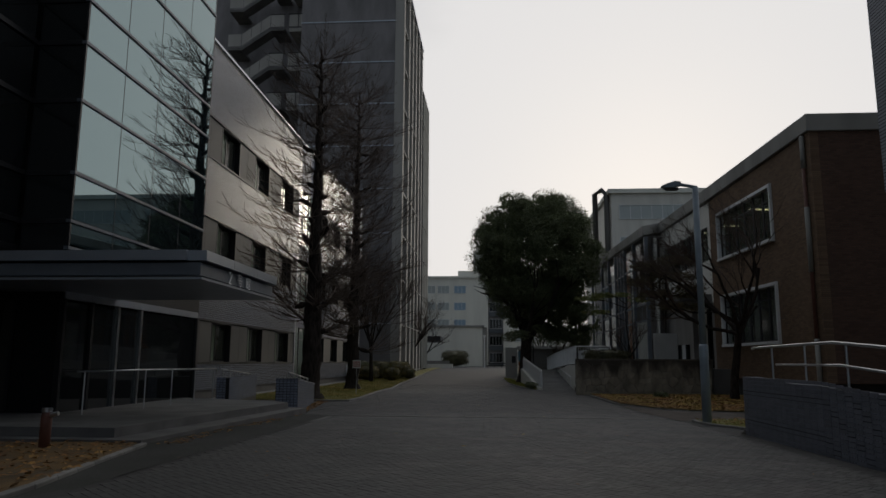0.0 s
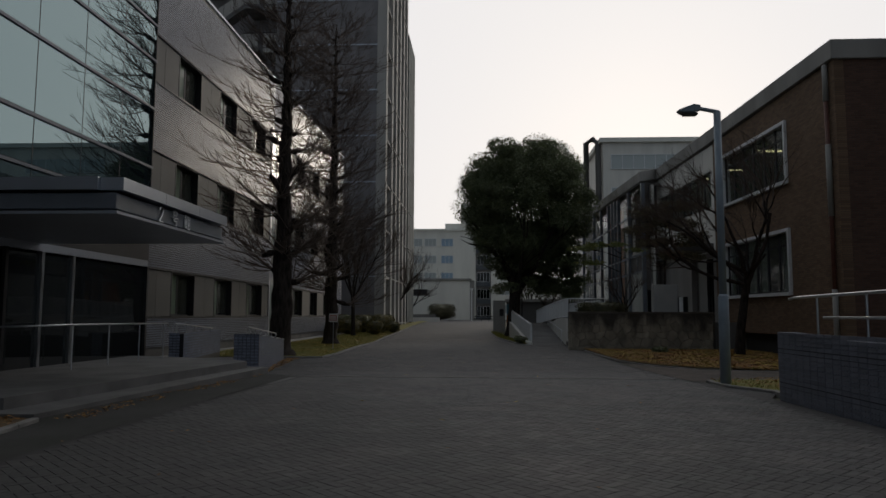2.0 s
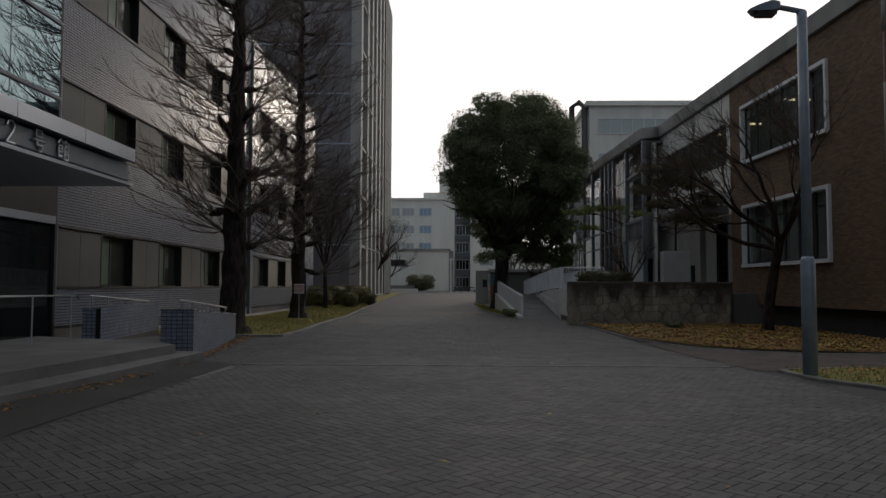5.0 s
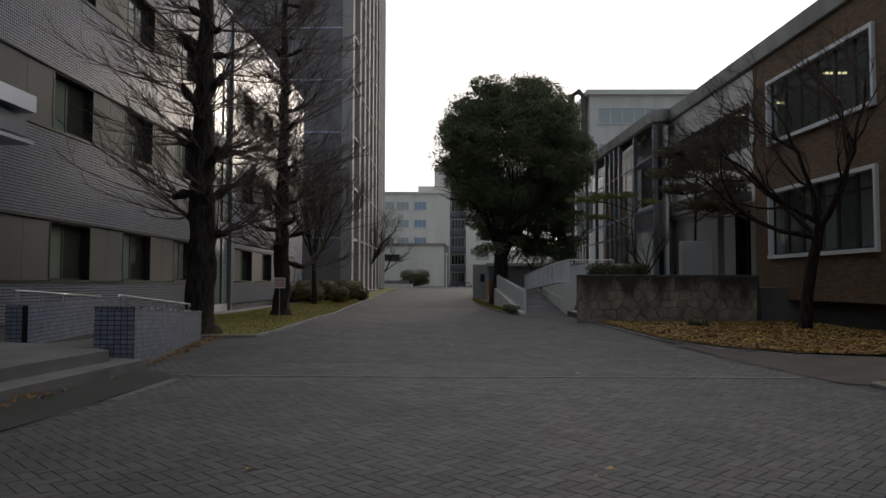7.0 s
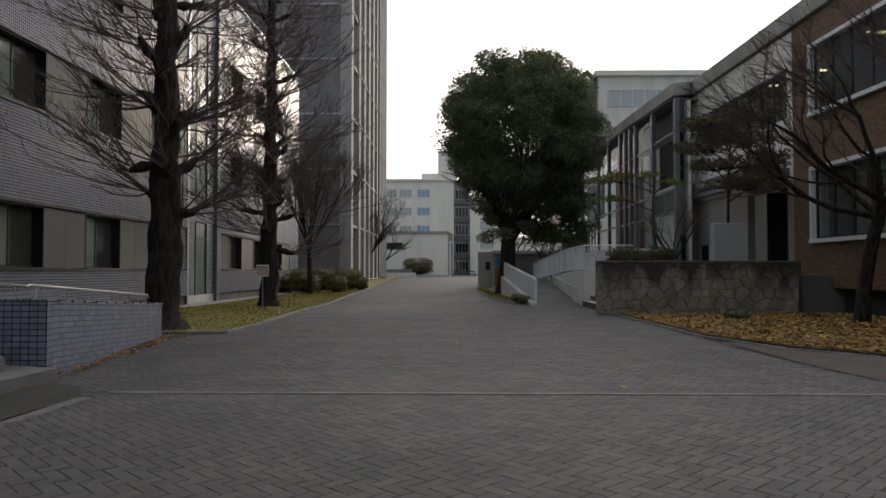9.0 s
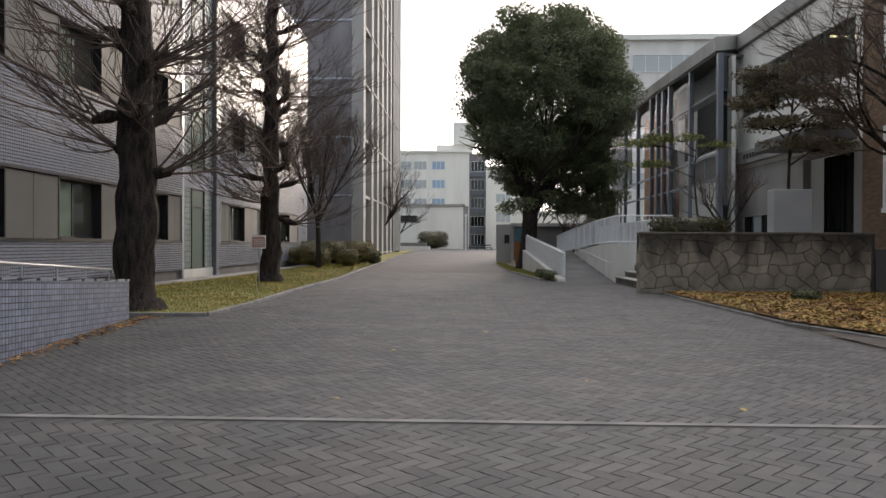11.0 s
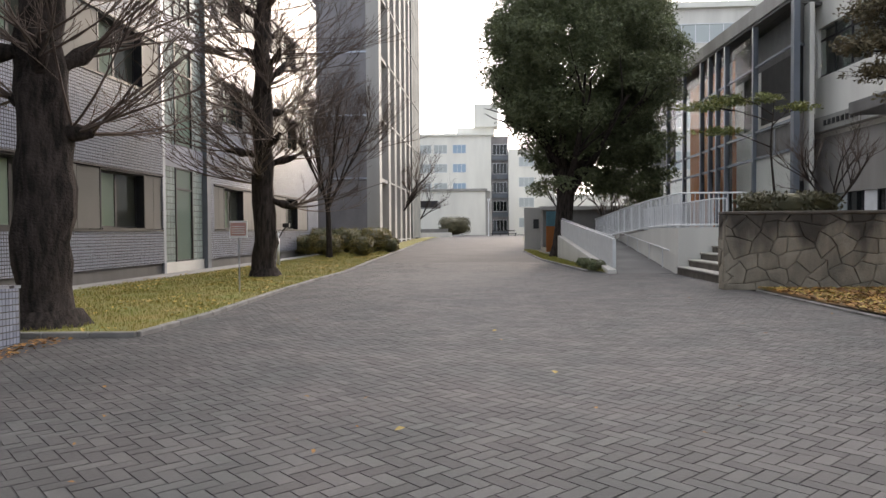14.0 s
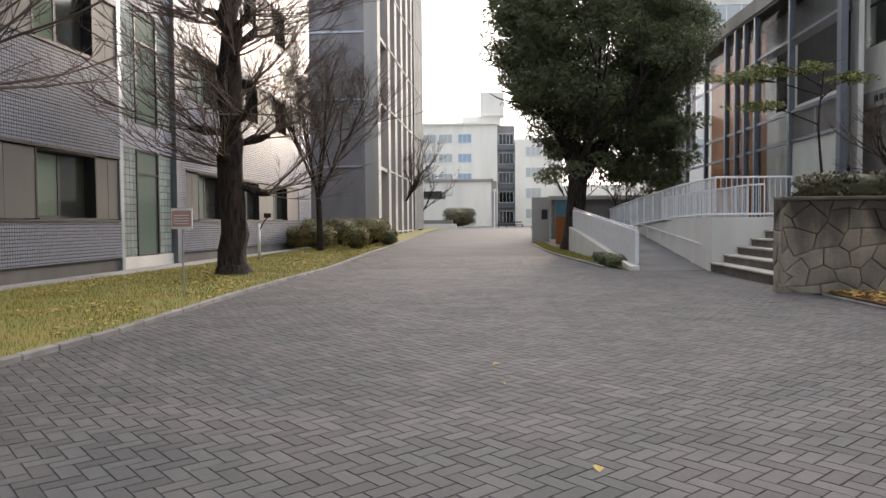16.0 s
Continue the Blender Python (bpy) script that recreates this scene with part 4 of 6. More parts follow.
    def end(u0, u1, z0, z1, m, label="", name="end_wall", off=0.0):
        """A piece of the slanting end wall between the fractions u0 and u1 of its length."""
        p = lambda u, d: (XA + 0.13 + 1.12 * u + d * 0.68, 40.95 + 1.05 * u - d * 0.73)
        part(name, prism(bmesh.new(), [p(u0, off), p(u1, off), p(u1, off - 0.1), p(u0, off - 0.1)], z0, z1), m, t, label)
    end(0, 1, 1.15, 5.3, LINK_SHADED_GREY, "lower end wall, shade put into its grey")
    end(0, 0.86, 5.3, 7.6, GLASS, "dark end window", "end_pane", -0.05)
    end(0, 0.86, 7.6, 9.0, SOFFIT)
    end(0.86, 1, 5.3, 9.2, WHITE_WALL)
    end(0, 0.86, 7.54, 7.62, BLUE_GREY, "", "transom", 0.03)
    end(0.4, 0.45, 5.3, 7.54, BLUE_GREY, "", "mullion", 0.03)
    end(0.1, 0.75, 1.2, 2.9, DARK_METAL, "dark end door", "end_door", 0.03)
    part("floor", bx(XA - 0.4, 20, 39.2, y1, -0.4, 1.15), CONCRETE, t)


CLEAR = glass_mat("clear_glass", (0.97, 0.99, 0.99), 0.01, 1.0)
CLEAR.node_tree.nodes["Principled BSDF"].inputs["IOR"].default_value = 1.04
annex()

# terrace fill, stone wall, steps, ramp
STONE = mat("rubble_stone", (0.37, 0.32, 0.25), 0.9, vary=0.6, scale=2.6, bump=1.0, fine=30, rand=0.4, tint=(0.2, 0.175, 0.14), streak=0.6)
stain_shade(STONE, (0.045, 0.038, 0.032), 0.92, (0, 0, 0.42), -0.42, 2.2, 0.42, 0.68, (1, 1, 0.28))
MORTAR = mat("mortar", (0.1, 0.09, 0.078), 0.95, vary=0.3, bump=0.4)
tagged(part("terrace", bx(6.9, 11.6, 31.4, 39.2, -0.3, 1.2), CONCRETE), "raised concrete terrace before the annex", kind="structure")
tagged(part("upper_ramp", prism(bmesh.new(), [(5.4, 37.2), (6.9, 37.2), (6.9, 64), (5.4, 64)], -0.3, lambda x, y: 1.2 - max(0, y - 40) * 0.05), CONCRETE), "upper ramp falling away behind the railing", kind="structure")
tagged(part("terrace", bx(6.9, 9.6, 39.2, 64, -0.3, 1.19), CONCRETE), "raised concrete terrace before the annex", kind="structure")
sw = thing("stone_wall", (4.6, 31.1, 0), "retaining wall of irregular rubble stones with stained flat coping", "wall")
part("core", bx(4.64, 10.7, 31.14, 31.5, -0.2, 1.58), MORTAR, sw)
tagged(part("wall_low", bx(10.72, 12.2, 31.1, 31.5, -0.2, 1.2), DARK_CONCRETE), "low stained concrete wall", kind="structure")
# risers much darker than the treads
STEP_DARK = mat("dark_step_stone", (0.14, 0.12, 0.1), 0.9, vary=0.4, scale=3, bump=0.5, streak=0.5)
STEP_PALE = mat("pale_tread", (0.42, 0.4, 0.36), 0.85, vary=0.3, scale=3, bump=0.5)
st = thing("steps", (5.2, 34, 0), "six broad stone steps rising to the terrace", "stairs")
for i in range(6):
    part("step", bx(5.17 + 0.33 * i, 7.2, 31.52, 37.0, -0.2 if i == 0 else 0.2 * i - 0.035, 0.2 * (i + 1) - 0.045), STEP_DARK, st, "dark riser")
    part("tread", bx(5.14 + 0.33 * i, 7.2, 31.5, 37.0, 0.2 * (i + 1) - 0.045, 0.2 * (i + 1), bevel=0.01), STEP_PALE, st, "pale tread")
rw = thing("ramp_wall", (5.2, 37.2, 0), "white rendered low wall along the ramp and steps", "wall")
part("wall", bx(5.2, 7.2, 37.0, 37.2, -0.2, 1.32), WHITE_WALL, rw)
part("wall", prism(bmesh.new(), [(5.2, 37.2), (5.4, 37.2), (5.4, 40), (5.2, 40)], -0.2, 1.32), WHITE_WALL, rw)
part("wall", prism(bmesh.new(), [(5.2, 40), (5.4, 40), (5.4, 52), (5.2, 52)], -0.2, lambda x, y: 1.32 - (y - 40) * 0.053), WHITE_WALL, rw)
rp = thing("ramp", (4.4, 42, 0), "sloping concrete ramp", "ramp", kind="structure")
part("surface", prism(bmesh.new(), [(3.5, 37.4), (5.2, 37.4), (5.2, 48), (2.9, 48)], -0.3, lambda x, y: (y - 37.4) * 0.095 - 0.03), DARK_CONCRETE, rp)
pp = thing("ramp_parapet", (3.4, 37.5, 0), "white panelled parapet rising beside the ramp", "railing")
part("panel", prism(bmesh.new(), [(3.4, 37.5), (3.5, 37.5), (3.0, 48), (2.9, 48)], lambda x, y: (y - 37.4) * 0.09 + 0.12, lambda x, y: 1.0 + (y - 37.5) * 0.07), WHITE_PAINT, pp)
part("kerb", prism(bmesh.new(), [(3.25, 37.4), (3.5, 37.4), (3.0, 48), (2.75, 48)], -0.2, lambda x, y: (y - 37.4) * 0.09 + 0.08), WHITE_WALL, pp)

# ---- right foreground: tiled ramp wall with rails, neighbouring block ----
tw = thing("tiled_ramp_wall", (5.7, 10, 0), "low grey-blue tiled wall beside an access ramp", "wall")
part("wall", prism(bmesh.new(), [(5.72, -12), (6.0, -12), (6.0, 12.7), (5.72, 12.7)], -0.1, lambda x, y: 1.2 - max(0, 9.3 - y) * 0.075 if y > -12 else 0.5), TILE_W, tw)
tagged(part("ramp", prism(bmesh.new(), [(6.0, -12), (9.0, -12), (9.0, 12.6), (6.0, 12.6)], -0.3, lambda x, y: 0.9 if y > 0 else 0.3), CONCRETE), "concrete access ramp", kind="structure")
nb = thing("neighbour_building", (14, 5, 0), "upper storeys of a grey-blue tiled block", "building")
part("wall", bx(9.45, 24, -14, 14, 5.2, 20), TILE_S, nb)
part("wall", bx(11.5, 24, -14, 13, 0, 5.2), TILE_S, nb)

# street lamp
lamp = thing("street_lamp", (5.8, 15.5, 0.06), "grey-blue steel street lamp with flat angled head", "street lamp")
part("lower_pole", tube(bmesh.new(), [(5.8, 15.5, 0.0), (5.8, 15.5, 1.85), (5.8, 15.5, 1.9)], [0.105, 0.105, 0.08], 14), POLE, lamp, smooth=True)
part("upper_pole", tube(bmesh.new(), [(5.8, 15.5, 1.88), (5.8, 15.5, 5.72)], 0.075, 14), POLE, lamp, smooth=True)
part("arm", tube(bmesh.new(), [(5.84, 15.5, 5.72), (5.4, 15.5, 5.81)], 0.042, 10), POLE, lamp)
bm = bmesh.new()
prism(bm, [(4.98, 15.44), (5.08, 15.36), (5.28, 15.34), (5.42, 15.4), (5.46, 15.46), (5.46, 15.54), (5.42, 15.6), (5.28, 15.66), (5.08, 15.64), (4.98, 15.56)], lambda x, y: 5.74 if x < 5 else 5.7 if x < 5.4 else 5.76, lambda x, y: 5.76 + min(x - 4.98, 0.3) * 0.33)
part("head", bm, POLE, lamp, "flat wedge-shaped lamp head")
part("diffuser", bx(5.1, 5.38, 15.4, 15.6, 5.66, 5.697), SOFFIT, lamp)
# ---- fast mesh collector for many small pieces ----
class Many:
    def __init__(self):
        self.v, self.f = [], []

    def tube(self, path, radii, sides=3):
        base = len(self.v)
        ref = Vector((0.3, 0.9, 0.2))
        n = len(path)
        for i, p in enumerate(path):
            d = (path[min(i + 1, n - 1)] - path[max(i - 1, 0)])
            if d.length < 1e-6:
                d = Vector((0, 0, 1))
            d.normalize()
            u = ref - d * ref.dot(d)
            if u.length < 0.15:
                u = Vector((1, 0, 0)) - d * d.x
            u.normalize()
            ref = u
            w = d.cross(u)
            for k in range(sides):
                a = 2 * math.pi * k / sides
                self.v.append(p + (u * math.cos(a) + w * math.sin(a)) * radii[i])
        for i in range(n - 1):
            for k in range(sides):
                a, b = base + i * sides + k, base + i * sides + (k + 1) % sides
                self.f.append((a, b, b + sides, a + sides))

    def quad(self, c, u, w):
        b = len(self.v)
        self.v += [c - u - w, c + u - w, c + u + w, c - u + w]
        self.f.append((b, b + 1, b + 2, b + 3))

    def leaf(self, c, u, w):
        """A pointed leaf, folded a little along its rib."""
        b = len(self.v)
        n = u.cross(w) * (0.25 / max(u.length, 1e-4))
        self.v += [c - u, c - w * 0.9 + n, c + u, c + w * 0.9 + n]
        self.f += [(b, b + 1, b + 2), (b, b + 2, b + 3)]

    def slab(self, x0, x1, y0, y1, z0, z1, turn=None, inset=0.0):
        """A block with a slightly smaller top; turn maps plan points."""
        b = len(self.v)
        for z, i in ((z0, 0), (z1, inset)):
            for x, y in ((x0 + i, y0 + i), (x1 - i, y0 + i), (x1 - i, y1 - i), (x0 + i, y1 - i)):
                if turn:
                    x, y = turn(x, y)
                self.v.append(Vector((x, y, z)))
        self.f += [(b + 4, b + 5, b + 6, b + 7)] + [(b + k, b + (k + 1) % 4, b + 4 + (k + 1) % 4, b + 4 + k) for k in range(4)]

    def mesh(self, name, material):
        me = bpy.data.meshes.new(name)
        me.from_pydata([tuple(v) for v in self.v], [], self.f)
        me.materials.append(material)
        return me

    def part(self, name, material, parent=None, label="", kind="", smooth=False):
        me = self.mesh(name, material)
        if smooth:
            me.shade_smooth()
        ob = new(name, me)
        if parent:
            ob.parent = parent
            ob.matrix_parent_inverse = parent.matrix_basis.inverted()
        return tagged(ob, label, kind=kind)


def wander(rng, p, d, length, n, curl, lift):
    """A branch's path from p along d: it wanders by curl and bends up by lift."""
    path = [p.copy()]
    d = d.normalized()
    for _ in range(n):
        d = (d + Vector((rng.uniform(-1, 1), rng.uniform(-1, 1), rng.uniform(-1, 1))) * curl + Vector((0, 0, lift))).normalized()
        p = p + d * (length / n)
        path.append(p.copy())
    return path


def taper(r0, r1, n):
    return [r0 + (r1 - r0) * i / (n - 1) for i in range(n)]


def at_path(path, k):
    i = min(int(k * (len(path) - 1)), len(path) - 2)
    f = k * (len(path) - 1) - i
    return path[i].lerp(path[i + 1], f), (path[i + 1] - path[i]).normalized()


# ---- trees ----
def pollard(x, y, height, r_base, crown_low, reach, seed, label, boughs=34, knob=0.16, fine=1.0):
    """A street tree with a straight furrowed trunk, swollen knuckles and many long thin shoots."""
    rng = random.Random(seed)
    z0 = ground_z(y)
    t = thing("ginkgo_tree", (x, y, z0), label, "tree", "bare trees along the walkway")
    m = Many()
    n = 44
    path = [Vector((x + rng.uniform(-0.05, 0.05) * (i > 0), y + rng.uniform(-0.05, 0.05) * (i > 0), z0 - 0.1 + height * i / n)) for i in range(n + 1)]
    rad = [r_base * (1.42 if i == 0 else 0.86 * (1 - 0.93 * (i / n) ** 1.15) + 0.02) * rng.uniform(0.95, 1.06) for i in range(n + 1)]
    path.insert(1, path[0] + Vector((0, 0, 0.35)))
    rad.insert(1, r_base * 1.0)
    m.tube(path, rad, 28)
    for i, v in enumerate(m.v):
        c = Vector((x, y, v.z))
        v += (v - c) * (0.24 * noise.noise(Vector((v.x * 5, v.y * 5, v.z * 1.3))) + 0.2 * abs(noise.noise(Vector((v.x * 17, v.y * 17, v.z * 2.5)))))
    m.part("trunk", BARK, t, "thick dark furrowed trunk", smooth=True)
    shoots = Many()
    for i in range(boughs):
        k = crown_low / height + (0.97 - crown_low / height) * (i + rng.random()) / boughs
        p, _ = at_path(path, k)
        a = i * 2.4 + rng.uniform(-0.5, 0.5)
        size = (1 - k) ** 0.5
        d = Vector((math.cos(a), math.sin(a), rng.uniform(-0.05, 0.4)))
        L = rng.uniform(0.3, 0.95) * (0.35 + size)
        stub = wander(rng, p, d, L, 5, 0.28, 0.05)
        r = knob * (0.35 + 0.65 * size)
        lm = Many()
        lm.tube(stub, [r * 0.95, r * 0.7, r * 0.55, r * 0.8, r * 0.6, r * 0.3], 8)
        lm.part("limb", BARK, t, "knobbly pollarded limb stub", smooth=True)
        for j in range(rng.randint(8, 11)):
            q, _ = at_path(stub, rng.uniform(0.5, 1))
            b = a + rng.uniform(-1.25, 1.25)
            d2 = Vector((math.cos(b), math.sin(b), rng.uniform(-0.15, 0.75)))
            L2 = reach * rng.uniform(0.5, 1.05) * (0.55 + 0.45 * size)
            sh = wander(rng, q, d2, L2, 8, 0.085, 0.045)
            shoots.tube(sh, taper(0.021 * (0.5 + 0.6 * size), 0.0045, 9), 4)
            for _ in range(rng.randint(6, 9)):
                q3, d3 = at_path(sh, rng.uniform(0.12, 0.95))
                d4 = d3 + Vector((rng.uniform(-1, 1), rng.uniform(-1, 1), rng.uniform(-0.35, 0.75))) * 0.75
                tw = wander(rng, q3, d4, L2 * rng.uniform(0.18, 0.38), 4, 0.1, 0.06)
                shoots.tube(tw, taper(0.009 * fine, 0.0045 * fine, 5), 3)
                for _ in range(2):
                    q5, d5 = at_path(tw, rng.uniform(0.2, 0.8))
                    shoots.tube(wander(rng, q5, d5 + Vector((rng.uniform(-1, 1), rng.uniform(-1, 1), rng.uniform(-0.3, 0.8))) * 0.7, L2 * 0.13, 2, 0.1, 0.05), taper(0.0065 * fine, 0.004 * fine, 3), 3)
    shoots.part("bare_crown", TWIG, t, "long thin bare upward-curving shoots", kind="stuff")


def vase_tree(name, x, y, height, r, spread, seed, label, z0=None, first=0.28, lean=(0, 0), levels=4, crook=0.12, low=0.5, bound=None, mat_t=None, kids=(3, 5), drift=(0, 0, 0)):
    """A small bare tree whose branches fork outward and up."""
    rng = random.Random(seed)
    z0 = ground_z(y) if z0 is None else z0
    t = thing(name, (x, y, z0), label, "tree", "bare trees along the walkway")
    tr, tw = Many(), Many()
    trunk = wander(rng, Vector((x, y, z0 - 0.05)), Vector((lean[0], lean[1], 1)), height * first, 6, crook * 0.7, 0.05)
    tr.tube(trunk, [r * 1.3, r, r * 0.95, r * 0.9, r * 0.85, r * 0.8, r * 0.8], 10)

    def fork(p, d, L, rad, level):
        if bound and not bound(p):
            return
        n = 5 if level < 3 else 3
        path = wander(rng, p, d, L, n, crook, 0.05 if level < 2 else 0.03)
        (tr if level < 2 else tw).tube(path, taper(rad, rad * 0.55, n + 1), 7 if level < 1 else 5 if level < 2 else 3)
        if level >= levels:
            return
        for j in range(rng.randint(*kids)):
            q, dd = at_path(path, rng.uniform(0.35, 1) if j else 1)
            side = Vector((rng.uniform(-1, 1), rng.uniform(-1, 1), rng.uniform(-0.35, 0.75))) + Vector(drift)
            fork(q, dd + side * 0.75, L * rng.uniform(0.5, 0.72), rad * rng.uniform(0.42, 0.6), level + 1)

    top = trunk[-1]
    count = 7
    for i in range(count):
        a = i * 2 * math.pi / count + rng.uniform(-0.3, 0.3)
        q, _ = at_path(trunk, rng.uniform(0.75, 1))
        fork(q, Vector((math.cos(a) * spread, math.sin(a) * spread, low + rng.uniform(0, 0.7))) + Vector(drift), height * 0.33, r * 0.48, 0)
    tr.part("trunk", mat_t or BARK, t, "dark forking trunk and boughs", smooth=True)
    tw.part("bare_crown", TWIG, t, "fine bare twigs", kind="stuff")
    return t


pollard(-6.1, 25.1, 14.2, 0.4, 2.9, 3.3, 3, "tall bare ginkgo with thick dark trunk beside the tiled wall", boughs=40, knob=0.18, fine=0.75)
pollard(-6.55, 35.6, 16.5, 0.36, 2.6, 3.9, 8, "tall bare ginkgo with short knuckled limbs on the grass verge", boughs=48, knob=0.17, fine=1.0)
vase_tree("bare_tree", -7.96, 49.5, 9.0, 0.15, 0.6, 11, "small bare vase-shaped tree by the clipped hedge", kids=(4, 5), levels=5, crook=0.07, low=0.75, first=0.32)
vase_tree("bare_tree", -8.5, 80.0, 9.5, 0.2, 0.8, 12, "bare spreading tree at the foot of the grey tower", kids=(3, 5), crook=0.08, low=0.6)
vase_tree("bare_tree", -8.2, 92, 8.5, 0.16, 0.8, 15, "bare tree near the far end of the walkway", kids=(2, 4))
vase_tree("bare_tree", 6.6, 84, 8.5, 0.16, 0.8, 16, "bare tree behind the evergreen near the far building", kids=(2, 4))
vase_tree("plum_tree", 10.3, 27.3, 7.6, 0.17, 1.0, 21, "old crooked bare tree on the leaf-strewn bed beside the brick wall", first=0.42, lean=(0.16, -0.12), crook=0.24, low=0.22, bound=lambda p: p.x < 11.2, drift=(-0.5, -0.08, 0.0), kids=(3, 4), levels=5)
vase_tree("bare_shrub", 7.15, 31.95, 3.0, 0.05, 0.8, 23, "thin bare shrub growing behind the stone wall", z0=1.25, first=0.2, levels=3, crook=0.15)

LEAF = mat("evergreen_leaf", (0.15, 0.17, 0.085), 0.5, vary=0.35, scale=0.9, bump=0, tint=(0.09, 0.11, 0.05), island=0.6)
leafy(LEAF, 0.3)
LEAF_LIGHT = mat("yellow_green_leaf", (0.2, 0.2, 0.05), 0.6, vary=0.4, scale=2, bump=0, tint=(0.1, 0.13, 0.03), island=0.6)
LEAF_RUST = mat("dry_brown_leaf", (0.17, 0.135, 0.075), 0.7, vary=0.4, scale=2, bump=0, tint=(0.09, 0.08, 0.04), island=0.6)
LEAF_BROWN = mat("olive_brown_leaf", (0.09, 0.08, 0.035), 0.6, vary=0.4, scale=2, bump=0, tint=(0.045, 0.045, 0.02), island=0.6)
HEDGE_LEAF = mat("hedge_leaf", (0.07, 0.08, 0.025), 0.6, vary=0.4, scale=1.2, bump=0, tint=(0.2, 0.15, 0.035), island=0.6)


def foliage(m, rng, c, r, count, size, gap=0.0, shell=0.35, flat=1.0, freq=0.8):
    """Leaves through an ellipsoid, thicker towards its skin, broken up by noise."""
    c, r = Vector(c), Vector(r)
    done = 0
    tries = 0
    while done < count and tries < count * 6:
        tries += 1
        d = Vector((rng.gauss(0, 1), rng.gauss(0, 1), rng.gauss(0, 1))).normalized()
        k = rng.uniform(shell, 1) ** 0.6
        bumpy = 1 + 0.2 * noise.noise(d * 3.1 + c) + 0.12 * noise.noise(d * 7 + c)
        p = c + Vector((d.x * r.x, d.y * r.y, d.z * r.z)) * k * bumpy
        if noise.noise(p * freq) < gap:
            continue
        u = (d * 0.5 + Vector((rng.uniform(-1, 1), rng.uniform(-1, 1), rng.uniform(-1, 0.5) * flat))).normalized()
        w = u.cross(Vector((rng.uniform(-1, 1), rng.uniform(-1, 1), rng.uniform(-1, 1)))).normalized()
        s = size * rng.uniform(0.7, 1.3)
        m.leaf(p, u * s, w * s * 0.5)
        done += 1


def camphor():
    rng = random.Random(5)
    x, y = 3.0, 49.0
    t = thing("evergreen_tree", (x, y, 0), "large dense dark evergreen tree with broad rounded crown beside the ramp", "tree")
    tr = Many()
    trunk = wander(rng, Vector((x, y, -0.1)), Vector((0.06, 0, 1)), 4.2, 6, 0.04, 0)
    tr.tube(trunk, [0.62, 0.45, 0.42, 0.4, 0.4, 0.42, 0.36], 12)
    clumps = []
    for i in range(11):
        a = i * 2.4
        path = wander(rng, at_path(trunk, rng.uniform(0.6, 1))[0], Vector((math.cos(a) * 0.75 + 0.12, math.sin(a) * 0.75, rng.uniform(0.4, 1.4))), rng.uniform(4, 7.5), 8, 0.14, 0.04)
        tr.tube(path, taper(0.2, 0.04, 9), 7)
        for _ in range(4):
            q, d = at_path(path, rng.uniform(0.35, 0.9))
            tr.tube(wander(rng, q, d + Vector((rng.uniform(-1, 1), rng.uniform(-1, 1), rng.uniform(-0.3, 0.6))), 2.2, 5, 0.2, 0.03), taper(0.07, 0.015, 6), 5)
    tr.part("trunk", BARK, t, "stout dark trunk with spreading limbs", smooth=True)
    lf = Many()
    # main crown as many clumps on and within a lopsided dome
    for i in range(480):
        d = Vector((rng.gauss(0, 1), rng.gauss(0, 1), rng.gauss(0, 1))).normalized()
        k = rng.uniform(0.3, 1) ** 0.5
        c = Vector((3.95, 49.5, 9.1)) + Vector((d.x * 4.4, d.y * 4.3, d.z * 4.75)) * k * (1 + 0.1 * noise.noise(d * 2.3))
        if c.z < 5.6 and rng.random() < 0.25:
            continue
        s = rng.uniform(0.65, 1.15)
        foliage(lf, rng, c, (s, s, s * 0.66), 620, 0.066, gap=-0.5, shell=0.35)
    for i in range(64):
        c = Vector((rng.uniform(2.2, 7.4), rng.uniform(47, 52), rng.uniform(3.2, 5.8)))
        s = rng.uniform(0.5, 0.9)
        foliage(lf, rng, c, (s * 1.2, s * 1.2, s * 0.6), 330, 0.08, gap=-0.2, shell=0.2)
    for i in range(34):
        c = Vector((rng.uniform(5.0, 8.0), rng.uniform(49, 52), rng.uniform(2.6, 5.0)))
        s = rng.uniform(0.45, 0.8)
        foliage(lf, rng, c, (s * 1.2, s * 1.2, s * 0.6), 380, 0.066, gap=-0.2, shell=0.2)
    lf.part("crown", LEAF, t, "dense dark green leaf clumps with gaps", kind="stuff")


camphor()
vase_tree("twisted_tree", 6.4, 55, 4.6, 0.11, 1.0, 61, "small dark twisted tree beyond the ramp", first=0.3, crook=0.25, levels=3)


